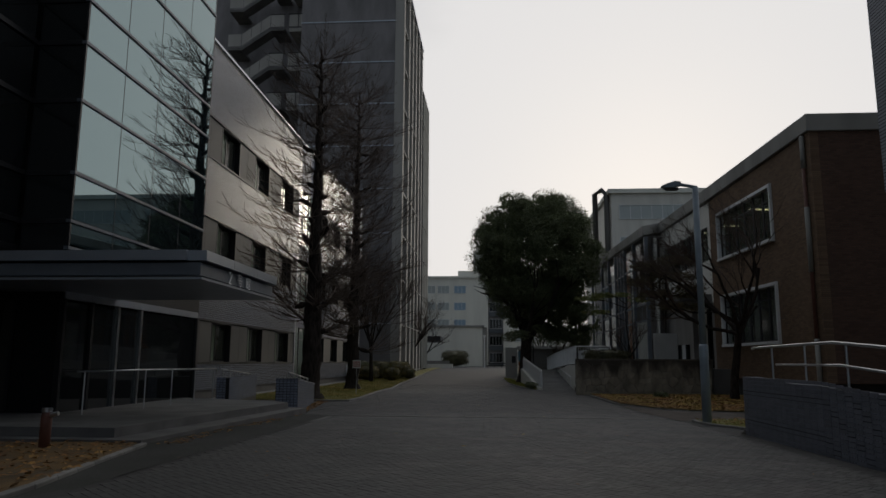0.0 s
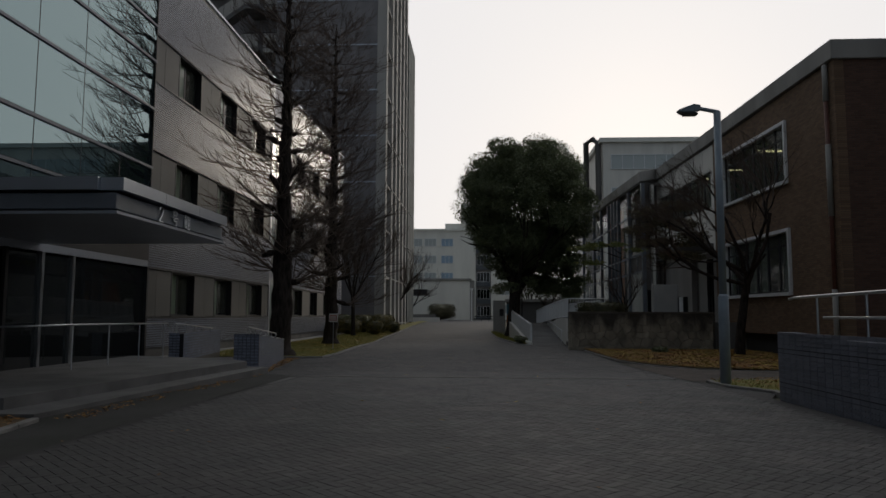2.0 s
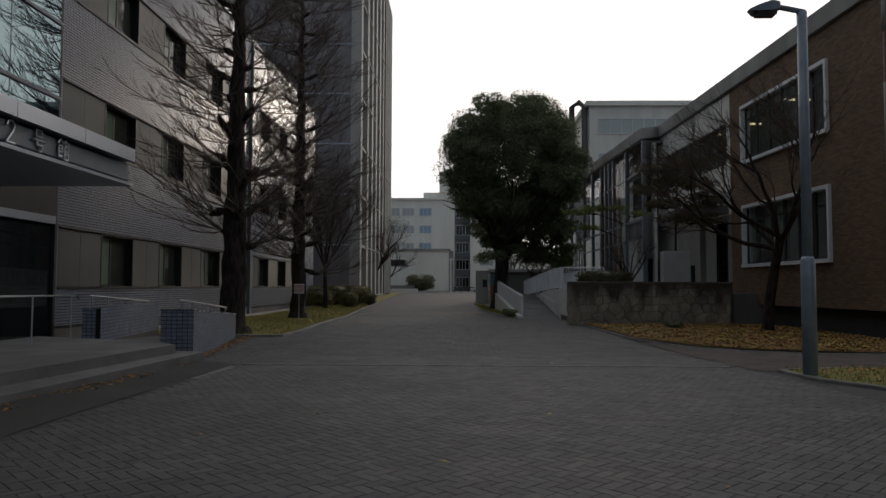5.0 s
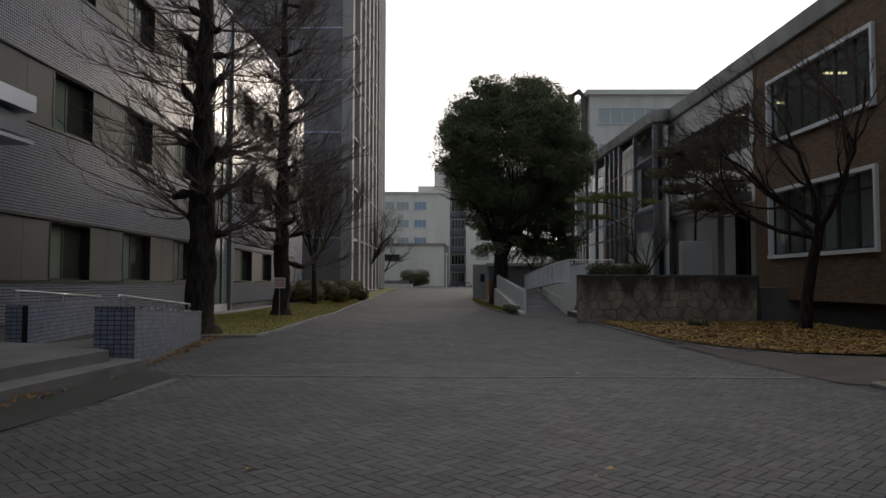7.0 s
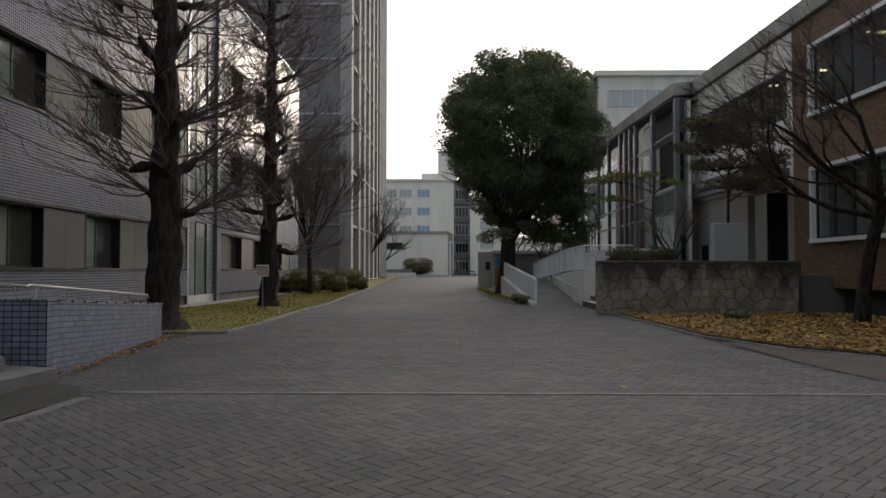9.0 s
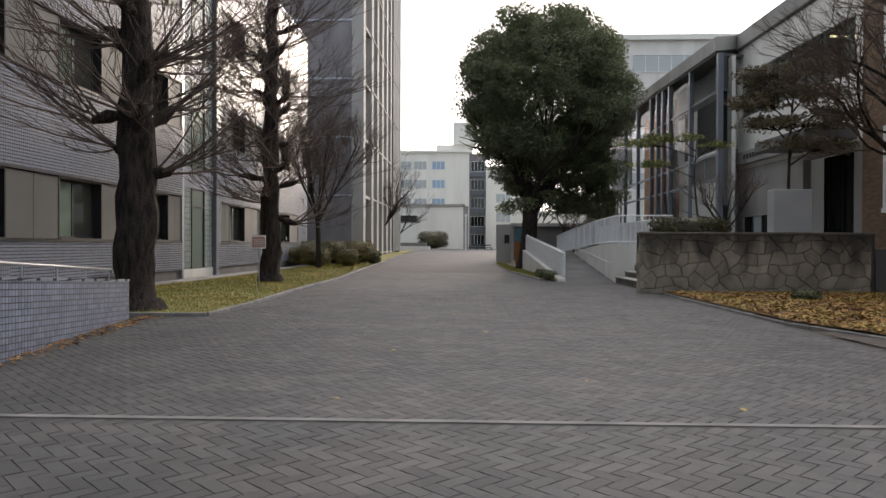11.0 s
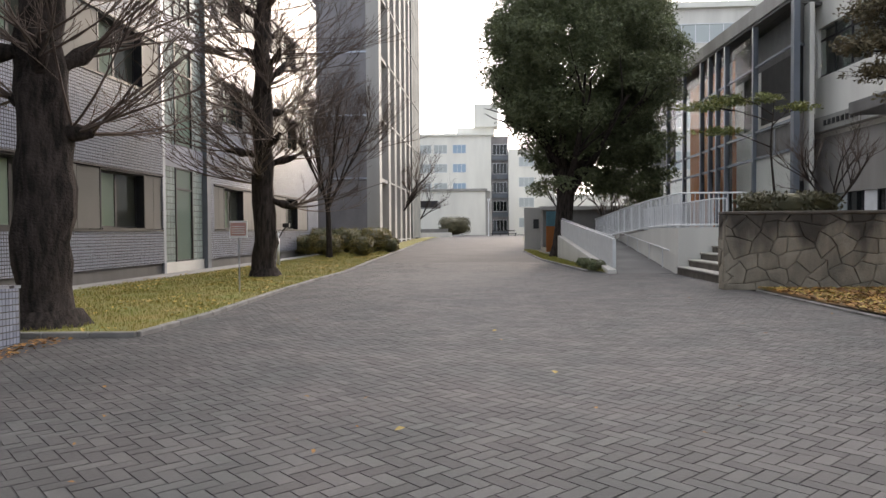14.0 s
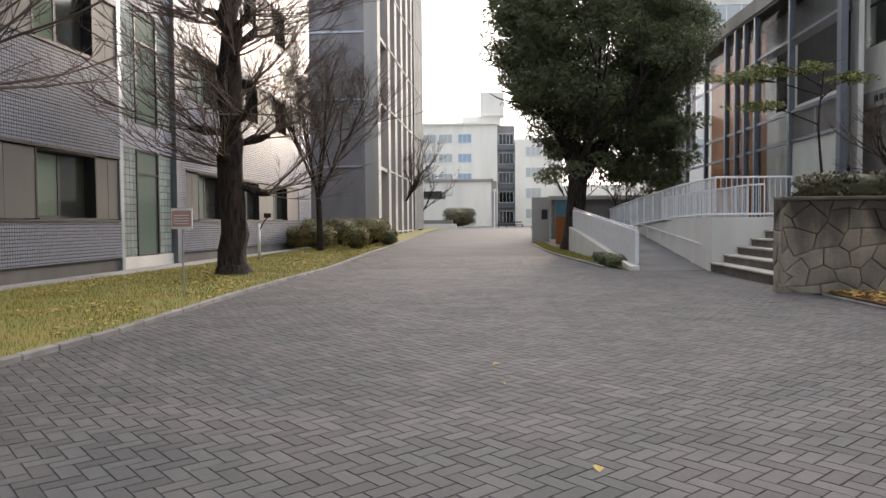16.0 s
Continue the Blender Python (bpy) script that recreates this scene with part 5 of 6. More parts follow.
def layered_tree(x, y, z0, height, pads, material, seed, label, r=0.05, thick=0.16, sprigs=7):
    rng = random.Random(seed)
    t = thing("layered_tree", (x, y, z0), label, "tree")
    tr, lf = Many(), Many()
    trunk = wander(rng, Vector((x, y, z0)), Vector((-0.05, 0, 1)), height, 8, 0.08, 0.02)
    tr.tube(trunk, taper(r, r * 0.3, 9), 7)
    for px, py, pz, rx, ry, n in pads:
        k = min(0.95, max(0.3, (pz - z0 - 0.5) / height))
        q, _ = at_path(trunk, k)
        end = Vector((px, py, pz))
        mid = q.lerp(end, 0.5) + Vector((0, 0, 0.1))
        tr.tube([q, mid, end], [r * 0.5, r * 0.3, r * 0.12], 5)
        for _ in range(sprigs):
            e2 = end + Vector((rng.uniform(-rx, rx), rng.uniform(-ry, ry), rng.uniform(-0.1, 0.15)))
            tr.tube([mid, mid.lerp(e2, 0.6) + Vector((0, 0, 0.05)), e2], [r * 0.2, r * 0.12, 0.004], 3)
        foliage(lf, rng, (px, py, pz), (rx, ry, thick), n, 0.05, gap=-0.1, shell=0.0, freq=2.2)
    tr.part("trunk", BARK, t, "slender trunk and branches", smooth=True)
    lf.part("leaves", material, t, "thin flat layers of leaves", kind="stuff")


layered_tree(8.5, 38.3, 1.2, 3.9, [(7.3, 38.2, 5.2, 1.3, 0.7, 1500), (6.3, 38.3, 5.0, 0.9, 0.6, 900), (6.6, 38.2, 4.25, 0.8, 0.5, 500), (9.0, 38.1, 4.9, 0.7, 0.5, 600)], LEAF_LIGHT, 31,
             "slender tree with thin flat layers of yellow-green leaves on the terrace")


layered_tree(9.0, 32.15, 1.2, 4.9, [(8.3, 32.1, 6.0, 1.0, 0.7, 1612), (9.6, 32.2, 6.3, 1.1, 0.8, 1860), (8.0, 32.0, 5.2, 0.9, 0.6, 1426), (9.5, 32.0, 5.45, 1.2, 0.7, 1860), (8.5, 32.0, 5.6, 0.8, 0.6, 992), (8.2, 31.9, 4.6, 0.9, 0.6, 1178), (9.6, 32.0, 4.7, 1.2, 0.7, 1612), (9.0, 31.9, 4.1, 1.0, 0.5, 1054), (10.2, 32.2, 5.0, 0.8, 0.6, 992), (9.9, 31.9, 4.0, 0.9, 0.5, 930)], LEAF_RUST, 33,
             "small old tree with thin olive-brown foliage layers behind the stone wall", r=0.06, thick=0.26, sprigs=26)


def hedge(x, y, rx, ry, rz, seed, label, name="clipped_shrub", material=None):
    rng = random.Random(seed)
    z = ground_z(y)
    t = thing(name, (x, y, z), label, "shrub", "clipped shrubs by the walkway")
    m = Many()
    c = Vector((x, y, z + rz * 0.9))
    for i in range(int(2600 * rx * max(rz, ry) ** 0.8)):
        d = Vector((rng.gauss(0, 1), rng.gauss(0, 1), abs(rng.gauss(0, 1)) - 0.5)).normalized()
        d = Vector([math.copysign(abs(v) ** 0.6, v) for v in d])
        p = c + Vector((d.x * rx, d.y * ry, d.z * rz)) * rng.uniform(0.72, 0.93) * (1 + 0.08 * noise.noise(d * 3 + c))
        if p.z < z:
            continue
        u = Vector((rng.uniform(-1, 1), rng.uniform(-1, 1), rng.uniform(-1, 1))).normalized()
        w = u.cross(d).normalized()
        m.leaf(p, u * 0.045, w * 0.03)
    m.part("leaves", material or HEDGE_LEAF, t, "small clipped leaves", kind="stuff")
    core = bmesh.new()
    bmesh.ops.create_icosphere(core, subdivisions=3, radius=1, matrix=Matrix.Translation(c) @ Matrix.Diagonal((rx * 0.78, ry * 0.78, rz * 0.78, 1)))
    for v in core.verts:
        v.co += (v.co - c) * 0.15 * noise.noise(v.co * 3)
        v.co.z = max(v.co.z, z - 0.05)
    part("inner_growth", core, LEAF_BROWN, t, "dense dark inner twigs")


for i, (x, y, rx, ry, rz) in enumerate(((-8.75, 52.0, 1.0, 1.0, 0.66), (-6.75, 51.6, 0.72, 0.8, 0.62), (-10.2, 52.5, 0.9, 1.0, 0.62), (-5.95, 56.0, 0.55, 0.6, 0.5))):
    hedge(x, y, rx, ry, rz, 40 + i, "rounded clipped evergreen shrub with yellowing top on the verge")
for i, (x, y) in enumerate(((-9.9, 55.3), (-8.3, 55.6), (-6.8, 56.2))):
    hedge(x, y, 1.0, 1.3, 0.82, 46 + i, "low clipped dark green hedge block on the verge", "clipped_hedge")
hedge(-5.5, 118, 2.6, 2.0, 1.6, 50, "round bare brown bush at the end of the walkway", "round_bush", LEAF_BROWN)
hedge(6.05, 31.55, 1.2, 0.34, 0.34, 51, "low spreading shrub on top of the stone wall", "wall_top_shrub", LEAF_BROWN)
bpy.data.objects["wall_top_shrub"].matrix_basis = Matrix.Translation((6.05, 31.6, 1.45))
for i, (x, y) in enumerate(((3.0, 39.6), (3.0, 40.6), (3.1, 38.6), (7.75, 28.6))):
    hedge(x, y, 0.3, 0.35, 0.2 if i < 3 else 0.15, 55 + i, "small dark green plant at the foot of the parapet", "low_plant", LEAF)
# ---- beds, verges and kerbs ----
GRASS_SOIL = mat("mossy_turf", (0.17, 0.175, 0.04), 0.95, vary=0.35, scale=1.6, bump=0.9, fine=50, tint=(0.22, 0.17, 0.045))
LITTER_SOIL = mat("leaf_litter", (0.17, 0.095, 0.03), 0.95, vary=0.5, scale=2.2, bump=0.9, fine=45, tint=(0.09, 0.06, 0.03))
BLADE = mat("grass_blade", (0.21, 0.23, 0.045), 0.7, vary=0.4, scale=1.5, bump=0, tint=(0.27, 0.22, 0.05), island=0.5)
FALLEN = mat("fallen_leaf", (0.36, 0.19, 0.045), 0.7, vary=0.4, scale=2.5, bump=0, tint=(0.2, 0.09, 0.03), island=0.8)
YELLOW_LEAF = mat("yellow_ginkgo_leaf", (0.5, 0.34, 0.06), 0.65, vary=0.3, scale=3, bump=0, tint=(0.3, 0.22, 0.06), island=0.6)
KERB = mat("kerb_concrete", (0.26, 0.25, 0.235), 0.9, vary=0.35, scale=2.5, bump=0.4, rand=0.25)


def inside(pts, x, y):
    hit = False
    for (x0, y0), (x1, y1) in zip(pts, pts[1:] + pts[:1]):
        if (y0 > y) != (y1 > y) and x < (x1 - x0) * (y - y0) / (y1 - y0) + x0:
            hit = not hit
    return hit


def bed(name, pts, lift, material, label):
    """A bed of soil, gridded so that it follows the ground with small humps."""
    bm = bmesh.new()
    vs = [bm.verts.new((x, y, 0)) for x, y in pts]
    bm.faces.new(vs)
    bmesh.ops.triangulate(bm, faces=bm.faces)
    for _ in range(4):
        long = [e for e in bm.edges if e.calc_length() > 1.0]
        if long:
            bmesh.ops.subdivide_edges(bm, edges=long, cuts=1)
            bmesh.ops.triangulate(bm, faces=bm.faces)
    for v in bm.verts:
        v.co.z = ground_z(v.co.y) + lift + 0.02 * noise.noise(v.co * 1.3)
    bmesh.ops.recalc_face_normals(bm, faces=bm.faces)
    if bm.faces[0].normal.z < 0:
        bmesh.ops.reverse_faces(bm, faces=bm.faces)
    return tagged(part(name, bm, material, smooth=True), label, kind="structure")


def scatter(name, pts, count, size, material, label, rng, lift=0.06, upright=False, dens=None):
    m = Many()
    xs, ys = [p[0] for p in pts], [p[1] for p in pts]
    n = 0
    tries = 0
    while n < count and tries < count * 8:
        tries += 1
        x, y = rng.uniform(min(xs), max(xs)), rng.uniform(min(ys), max(ys))
        if not inside(pts, x, y) or (dens and noise.noise(Vector((x * 0.9, y * 0.9, 3))) < dens):
            continue
        z = ground_z(y) + lift
        a = rng.uniform(0, 6.28)
        s = size * rng.uniform(0.6, 1.3)
        if upright:
            b = len(m.v)
            dx, dy = math.cos(a) * s * 0.12, math.sin(a) * s * 0.12
            m.v += [Vector((x - dx, y - dy, z - 0.02)), Vector((x + dx, y + dy, z - 0.02)), Vector((x + rng.uniform(-0.4, 0.4) * s, y + rng.uniform(-0.4, 0.4) * s, z + s))]
            m.f.append((b, b + 1, b + 2))
        else:
            u = Vector((math.cos(a), math.sin(a), rng.uniform(-0.35, 0.35))) * s
            w = Vector((-math.sin(a), math.cos(a), rng.uniform(-0.4, 0.4))) * s * 0.75
            m.leaf(Vector((x, y, z + rng.uniform(0, 0.025))), u, w)
        n += 1
    return m.part(name, material, None, label, "stuff")


rng = random.Random(77)
LEFT_BED = [(-4.5, 24.4), (-4.45, 26.5), (-4.6, 29.5), (-4.8, 34), (-4.85, 38), (-5.5, 48), (-5.9, 60), (-8.3, 60), (-9.2, 56), (-9.2, 24.3), (-6.2, 24.3)]
RIGHT_BED = [(5.2, 30.9), (5.25, 27.0), (5.3, 24.0), (5.9, 21.8), (6.8, 20.6), (8.2, 20.05), (11.9, 19.6), (11.9, 30.9)]
LAMP_BED = [(6.05, 12.9), (6.15, 14.0), (5.75, 15.0), (5.7, 16.3), (7.0, 16.75), (11.5, 16.9), (11.5, 12.9)]
FRONT_BED = [(-3.75, -3), (-3.7, 3), (-3.95, 5.5), (-4.7, 9.4), (-14, 9.4), (-14, -3)]
RAMP_BED = [(3.22, 37.5), (2.72, 48), (2.25, 58), (1.7, 58), (2.0, 47), (2.75, 40)]
FAR_BED = [(-6.0, 62), (-6.3, 78), (-7.3, 110), (-8.3, 110), (-8.3, 62)]
bed("verge", LEFT_BED, 0.05, GRASS_SOIL, "mossy green-yellow grass verge with fallen leaves")
bed("verge", FAR_BED, 0.05, GRASS_SOIL, "narrow grass verge along the tower")
bed("verge", RAMP_BED, 0.05, GRASS_SOIL, "narrow grass strip beside the ramp parapet")
bed("leaf_bed", RIGHT_BED, 0.05, LITTER_SOIL, "planting bed covered with orange fallen leaves")
bed("leaf_bed", LAMP_BED, 0.05, GRASS_SOIL, "small grassy bed round the street lamp")
bed("leaf_bed", FRONT_BED, 0.05, LITTER_SOIL, "dark planting bed with brown fallen leaves beside the entrance terrace")
scatter("grass", LEFT_BED, 70000, 0.038, BLADE, "short green and yellowing grass", rng, upright=True)
scatter("grass", LAMP_BED, 5000, 0.05, BLADE, "short green and yellowing grass", rng, upright=True)
scatter("grass", RIGHT_BED, 14000, 0.045, BLADE, "short grass showing between the fallen leaves", rng, upright=True, dens=-0.05)
scatter("grass", RAMP_BED, 5000, 0.07, BLADE, "short green grass by the parapet", rng, upright=True)
scatter("fallen_leaves", LEFT_BED, 2600, 0.035, YELLOW_LEAF, "yellow fallen leaves on the grass", rng, dens=0.08, lift=0.08)
scatter("fallen_leaves", RIGHT_BED, 15000, 0.045, FALLEN, "orange-brown fallen leaves covering the bed", rng)
scatter("fallen_leaves", RIGHT_BED, 3000, 0.04, YELLOW_LEAF, "yellow fallen leaves on the bed", rng, dens=-0.1, lift=0.075)
scatter("fallen_leaves", LAMP_BED, 900, 0.04, FALLEN, "orange fallen leaves round the lamp", rng, lift=0.08)
scatter("fallen_leaves", FRONT_BED, 7000, 0.045, FALLEN, "brown fallen leaves on the dark bed", rng)
scatter("fallen_leaves", [(-4.6, 16.9), (-4.3, 17), (-5.2, 24.2), (-5.6, 24.2), (-4.65, 18.2)], 420, 0.035, FALLEN, "fallen leaves gathered at the foot of the tiled wall", rng, lift=0.015)
scatter("fallen_leaves", [(-4.6, 9.6), (-4.2, 9.6), (-4.2, 17), (-4.6, 17)], 300, 0.03, FALLEN, "fallen leaves along the terrace step", rng, lift=0.012, dens=-0.1)


def kerb_line(pts, label, w=0.1, h=0.09, step=0.6):
    """A row of kerb stones along the plan line pts."""
    k = thing("kerb", (*pts[0], 0), label, "kerb", kind="structure")
    for (xa, ya), (xb, yb) in zip(pts, pts[1:]):
        L = math.hypot(xb - xa, yb - ya)
        n = max(1, round(L / step))
        ang = math.atan2(yb - ya, xb - xa)
        for i in range(n):
            c = Vector((xa + (xb - xa) * (i + 0.5) / n, ya + (yb - ya) * (i + 0.5) / n, ground_z(ya + (yb - ya) * (i + 0.5) / n)))
            bm = bx(-L / n / 2 + 0.005, L / n / 2 - 0.005, -w / 2, w / 2, -0.1, h - 0.02, bevel=0.012)
            bm.transform(Matrix.Translation(c) @ Matrix.Rotation(ang, 4, "Z"))
            part("kerb_stone", bm, KERB, k)


kerb_line([(-6.2, 24.3), (-4.5, 24.4), (-4.45, 26.5), (-4.6, 29.5), (-4.8, 34), (-4.85, 38), (-5.5, 48), (-5.9, 60), (-6.3, 78)], "low grey concrete kerb along the grass verge")
kerb_line([(5.2, 30.9), (5.25, 27.0), (5.3, 24.0), (5.9, 21.8), (6.8, 20.6), (8.2, 20.05), (11.5, 19.6)], "low grey concrete kerb round the leaf bed", h=0.045)
kerb_line([(6.05, 12.9), (6.15, 14.0), (5.75, 15.0), (5.7, 16.3), (7.0, 16.75), (11.5, 16.9)], "low grey kerb round the lamp bed", h=0.075)
kerb_line([(-3.7, -3), (-3.7, 3), (-3.95, 5.5), (-4.7, 9.4)], "worn kerb along the front bed", h=0.08)
kerb_line([(2.75, 38.4), (2.0, 47), (1.7, 58)], "low kerb beside the grass strip", h=0.08)
tagged(part("path", bx(-10.1, -9.2, 24.2, 60, -0.2, 0.03), CONCRETE), "narrow concrete path at the foot of the tiled wall", kind="structure")
PATH_TONE = mat("side_path", (0.1, 0.08, 0.068), 0.9, vary=0.3, scale=1.5, bump=0.5, fine=120)
bed("path", [(5.45, 16.5), (5.72, 16.4), (7.0, 16.86), (12, 17.0), (12, 19.5), (8.2, 19.95), (6.7, 20.5), (5.8, 21.7), (5.25, 23), (5.2, 20)], 0.012, PATH_TONE, "brownish asphalt side path between the beds")
APRON = mat("mossy_asphalt", (0.042, 0.041, 0.038), 0.9, vary=0.4, scale=0.9, bump=0.5, fine=120, tint=(0.028, 0.029, 0.024))
TERRACE = mat("worn_terrace_stone", (0.165, 0.16, 0.157), 0.7, vary=0.35, scale=1.5, bump=0.3)
for ob_t in bpy.data.objects["entrance_terrace"].children:
    ob_t.data.materials[0] = TERRACE
bed("apron", [(-3.5, 3.2), (-3.5, 16.85), (-3.9, 17.6), (-4.45, 17.85), (-4.95, 9.7), (-4.7, 9.5), (-3.95, 5.6)], 0.01, APRON, "dark mossy asphalt apron between paving and terrace step")
# edging lines let into the paving
tagged(part("seam", bx(-3.35, 5.2, 17.1, 17.17, -0.1, ground_z(17.1) + 0.012), KERB), "narrow concrete edging line across the walkway", kind="structure")
tagged(part("seam", prism(bmesh.new(), [(-3.5, 0), (-3.36, 0), (-3.36, 16.8), (-3.5, 16.8)], -0.1, lambda x, y: ground_z(y) + 0.012), DARK_CONCRETE), "narrow concrete edging line beside the terrace apron", kind="structure")

# ---- rails ----
def rail(name, pts, posts, base, label, r=0.02, material=None, mids=()):
    t = thing(name, (*pts[0][:2], base if not callable(base) else base(*pts[0][:2])), label, "railing")
    part("handrail", tube(bmesh.new(), pts, r, 10), material or METAL, t, smooth=True)
    for off in mids:
        part("mid_rail", tube(bmesh.new(), [(x, y, z - off) for x, y, z in pts], r * 0.8, 8), material or METAL, t, smooth=True)
    for x, y, z in posts:
        b = base(x, y) if callable(base) else base
        part("post", tube(bmesh.new(), [(x, y, b), (x, y, z)], r * 0.75, 8), material or METAL, t)
    return t


rail("wall_handrail", [(-5.0, 18.35, 1.12), (-5.05, 18.5, 1.14), (-5.85, 23.7, 0.84), (-5.86, 23.75, 0.78)], [(-5.1 - 0.155 * k, 18.7 + 1.0 * k, 1.13 - 0.06 * k) for k in range(6)], lambda x, y: 0.97 - (y - 18.4) * 0.055 - 0.04, "slim steel handrail on the tiled wall")
rail("terrace_handrail", [(-7.7, 12.4, 1.22), (-7.35, 14.5, 1.24), (-7.35, 18.9, 1.22), (-7.4, 19.1, 1.14)], [(-7.66, 12.6, 1.2), (-7.35, 14.6, 1.22), (-7.35, 16.0, 1.22), (-7.35, 17.4, 1.22), (-7.35, 18.7, 1.2)], 0.33, "slim steel handrail along the entrance terrace")
rail("inner_handrail", [(-7.45, 19.6, 1.2), (-8.1, 24, 1.0)], [(-7.45 - 0.15 * k, 19.7 + k, 1.18 - 0.045 * k) for k in range(5)], 0.3, "slim steel handrail beside the ramp")
rt = rail("ramp_handrail", [(5.95, 12.75, 1.74), (5.95, 12.6, 1.76), (5.95, 9.4, 1.78), (5.95, -3, 0.9)], [(6.0, y, 1.76 - max(0, 9.4 - y) * 0.07) for y in (11.9, 10.5, 9.1, 7.6, 6.0, 4.4)], 1.0, "double polished steel handrail on the tiled ramp wall", r=0.024)
part("mid_rail", tube(bmesh.new(), [(5.95, 11.6, 1.44), (5.95, 9.2, 1.44), (5.95, -3, 0.58)], 0.02, 10), METAL, rt, smooth=True)


def white_railing(pts, z0f, z1f, label, gap=0.13):
    t = thing("white_railing", (*pts[0], z0f(*pts[0])), label, "railing")
    for zf in (z0f, z1f):
        part("rail", tube(bmesh.new(), [(x, y, zf(x, y)) for x, y in pts], 0.025, 8), WHITE_PAINT, t)
    for (xa, ya), (xb, yb) in zip(pts, pts[1:]):
        n = max(1, round(math.hypot(xb - xa, yb - ya) / gap))
        for i in range(n):
            x, y = xa + (xb - xa) * i / n, ya + (yb - ya) * i / n
            part("post" if i % 8 == 0 else "baluster", tube(bmesh.new(), [(x, y, z0f(x, y)), (x, y, z1f(x, y))], 0.022 if i % 8 == 0 else 0.011, 6), WHITE_PAINT, t)
    return t


white_railing([(7.15, 37.1), (5.3, 37.1), (5.3, 38.5), (5.2, 41), (4.9, 45), (4.7, 50)], lambda x, y: 1.4 - max(0, y - 40) * 0.055, lambda x, y: 2.32 - max(0, y - 40) * 0.055, "white painted steel railing on the low rendered wall")
white_railing([(7.3, 39.3), (6.95, 39.6), (6.95, 44), (6.95, 50)], lambda x, y: 1.3, lambda x, y: 2.25, "second white steel railing along the terrace edge")
rail("ramp_wall_handrail", [(5.1, 37.7, 0.64), (5.12, 38.4, 0.68), (5.12, 49, 1.36)], [(5.13, 38.6 + 1.9 * k, 0.69 + 0.122 * k) for k in range(5)], lambda x, y: (y - 37.4) * 0.06 - 0.03, "white pipe handrail on the ramp side", material=WHITE_PAINT)
rail("parapet_handrail", [(3.45, 37.5, 1.06), (3.35, 39.5, 1.18), (2.95, 48, 1.8)], [(3.42 - 0.045 * k, 37.9 + k, 1.08 + 0.072 * k) for k in range(11)], lambda x, y: 0.9 + (y - 37.5) * 0.07, "white top rail on the panelled parapet", material=WHITE_PAINT)

# ---- tiled low walls ----
TILE = mat("square_glazed_tile", (0.26, 0.285, 0.36), 0.25, vary=0.15, scale=4, bump=0.05, rand=0.25)
TILE_MANY = mat("square_glazed_tile_joined", (0.26, 0.285, 0.36), 0.25, vary=0.15, scale=4, bump=0.05, island=0.25)
TILE_LONG = mat("dark_glazed_tile", (0.15, 0.16, 0.2), 0.35, vary=0.2, scale=3, bump=0.1, island=0.3)


def tile_run(parent, a, b, zlo, ztop, w, h, material, joint=0.012, proud=0.007, single=0):
    """Tiles on the face from a to b (outward to the right of a>b); the first `single` are separate pieces."""
    ax, ay = a
    L = math.hypot(b[0] - ax, b[1] - ay)
    ux, uy = (b[0] - ax) / L, (b[1] - ay) / L
    nx, ny = uy, -ux
    m = Many()
    meshes = {}
    made = 0
    for i in range(int(L / w)):
        xm, ym = ax + ux * (i + 0.5) * w, ay + uy * (i + 0.5) * w
        top = ztop(xm, ym)
        row = 0
        z = top
        while z > zlo(xm, ym) - h:
            k = (w, h)
            if made < single:
                if k not in meshes:
                    q = Many()
                    q.slab(-w / 2 + joint / 2, w / 2 - joint / 2, -h + joint, 0, 0, proud, inset=0.0015)
                    meshes[k] = q.mesh("tile", TILE)
                ob = new("tile", meshes[k])
                mw = Matrix(((ux, 0, nx, xm), (uy, 0, ny, ym), (0, 1, 0, z), (0, 0, 0, 1)))
                ob.parent = parent
                ob.matrix_parent_inverse = parent.matrix_basis.inverted()
                ob.matrix_basis = mw
                made += 1
            else:
                base = len(m.v)
                for d, s in ((0, 0.0), (proud, 0.0015)):
                    for du, dz in ((-w / 2 + joint / 2 + s, -h + joint + s), (w / 2 - joint / 2 - s, -h + joint + s), (w / 2 - joint / 2 - s, -s), (-w / 2 + joint / 2 + s, -s)):
                        m.v.append(Vector((xm + ux * du + nx * d, ym + uy * du + ny * d, z + dz)))
                m.f += [(base + 4, base + 5, base + 6, base + 7)] + [(base + j, base + (j + 1) % 4, base + 4 + (j + 1) % 4, base + 4 + j) for j in range(4)]
            z -= h
    m.part("tiles", material, parent, "rows of small glazed tiles", "stuff")


plinth_top = lambda x, y: 0.965 - max(0, y - 18.6) * 0.056
lw1 = tiled_wall("tiled_plinth_wall", [(-4.71, 18.3), (-5.66, 23.95), (-5.95, 23.95), (-5.35, 18.3)], plinth_top, "low wall faced with grey-blue square tiles and dark joints beside the walkway")
tile_run(lw1, (-4.71, 18.3), (-5.66, 23.95), lambda x, y: 0.02, plinth_top, 0.075, 0.075, TILE_MANY, single=300)
tile_run(lw1, (-5.35, 18.3), (-4.71, 18.3), lambda x, y: 0.02, plinth_top, 0.106, 0.075, TILE_MANY)
part("coping", prism(bmesh.new(), [(-4.7, 18.29), (-5.65, 23.96), (-5.96, 23.96), (-5.36, 18.29)], lambda x, y: plinth_top(x, y) - 0.03, lambda x, y: plinth_top(x, y) + 0.004), TILE_S, lw1)
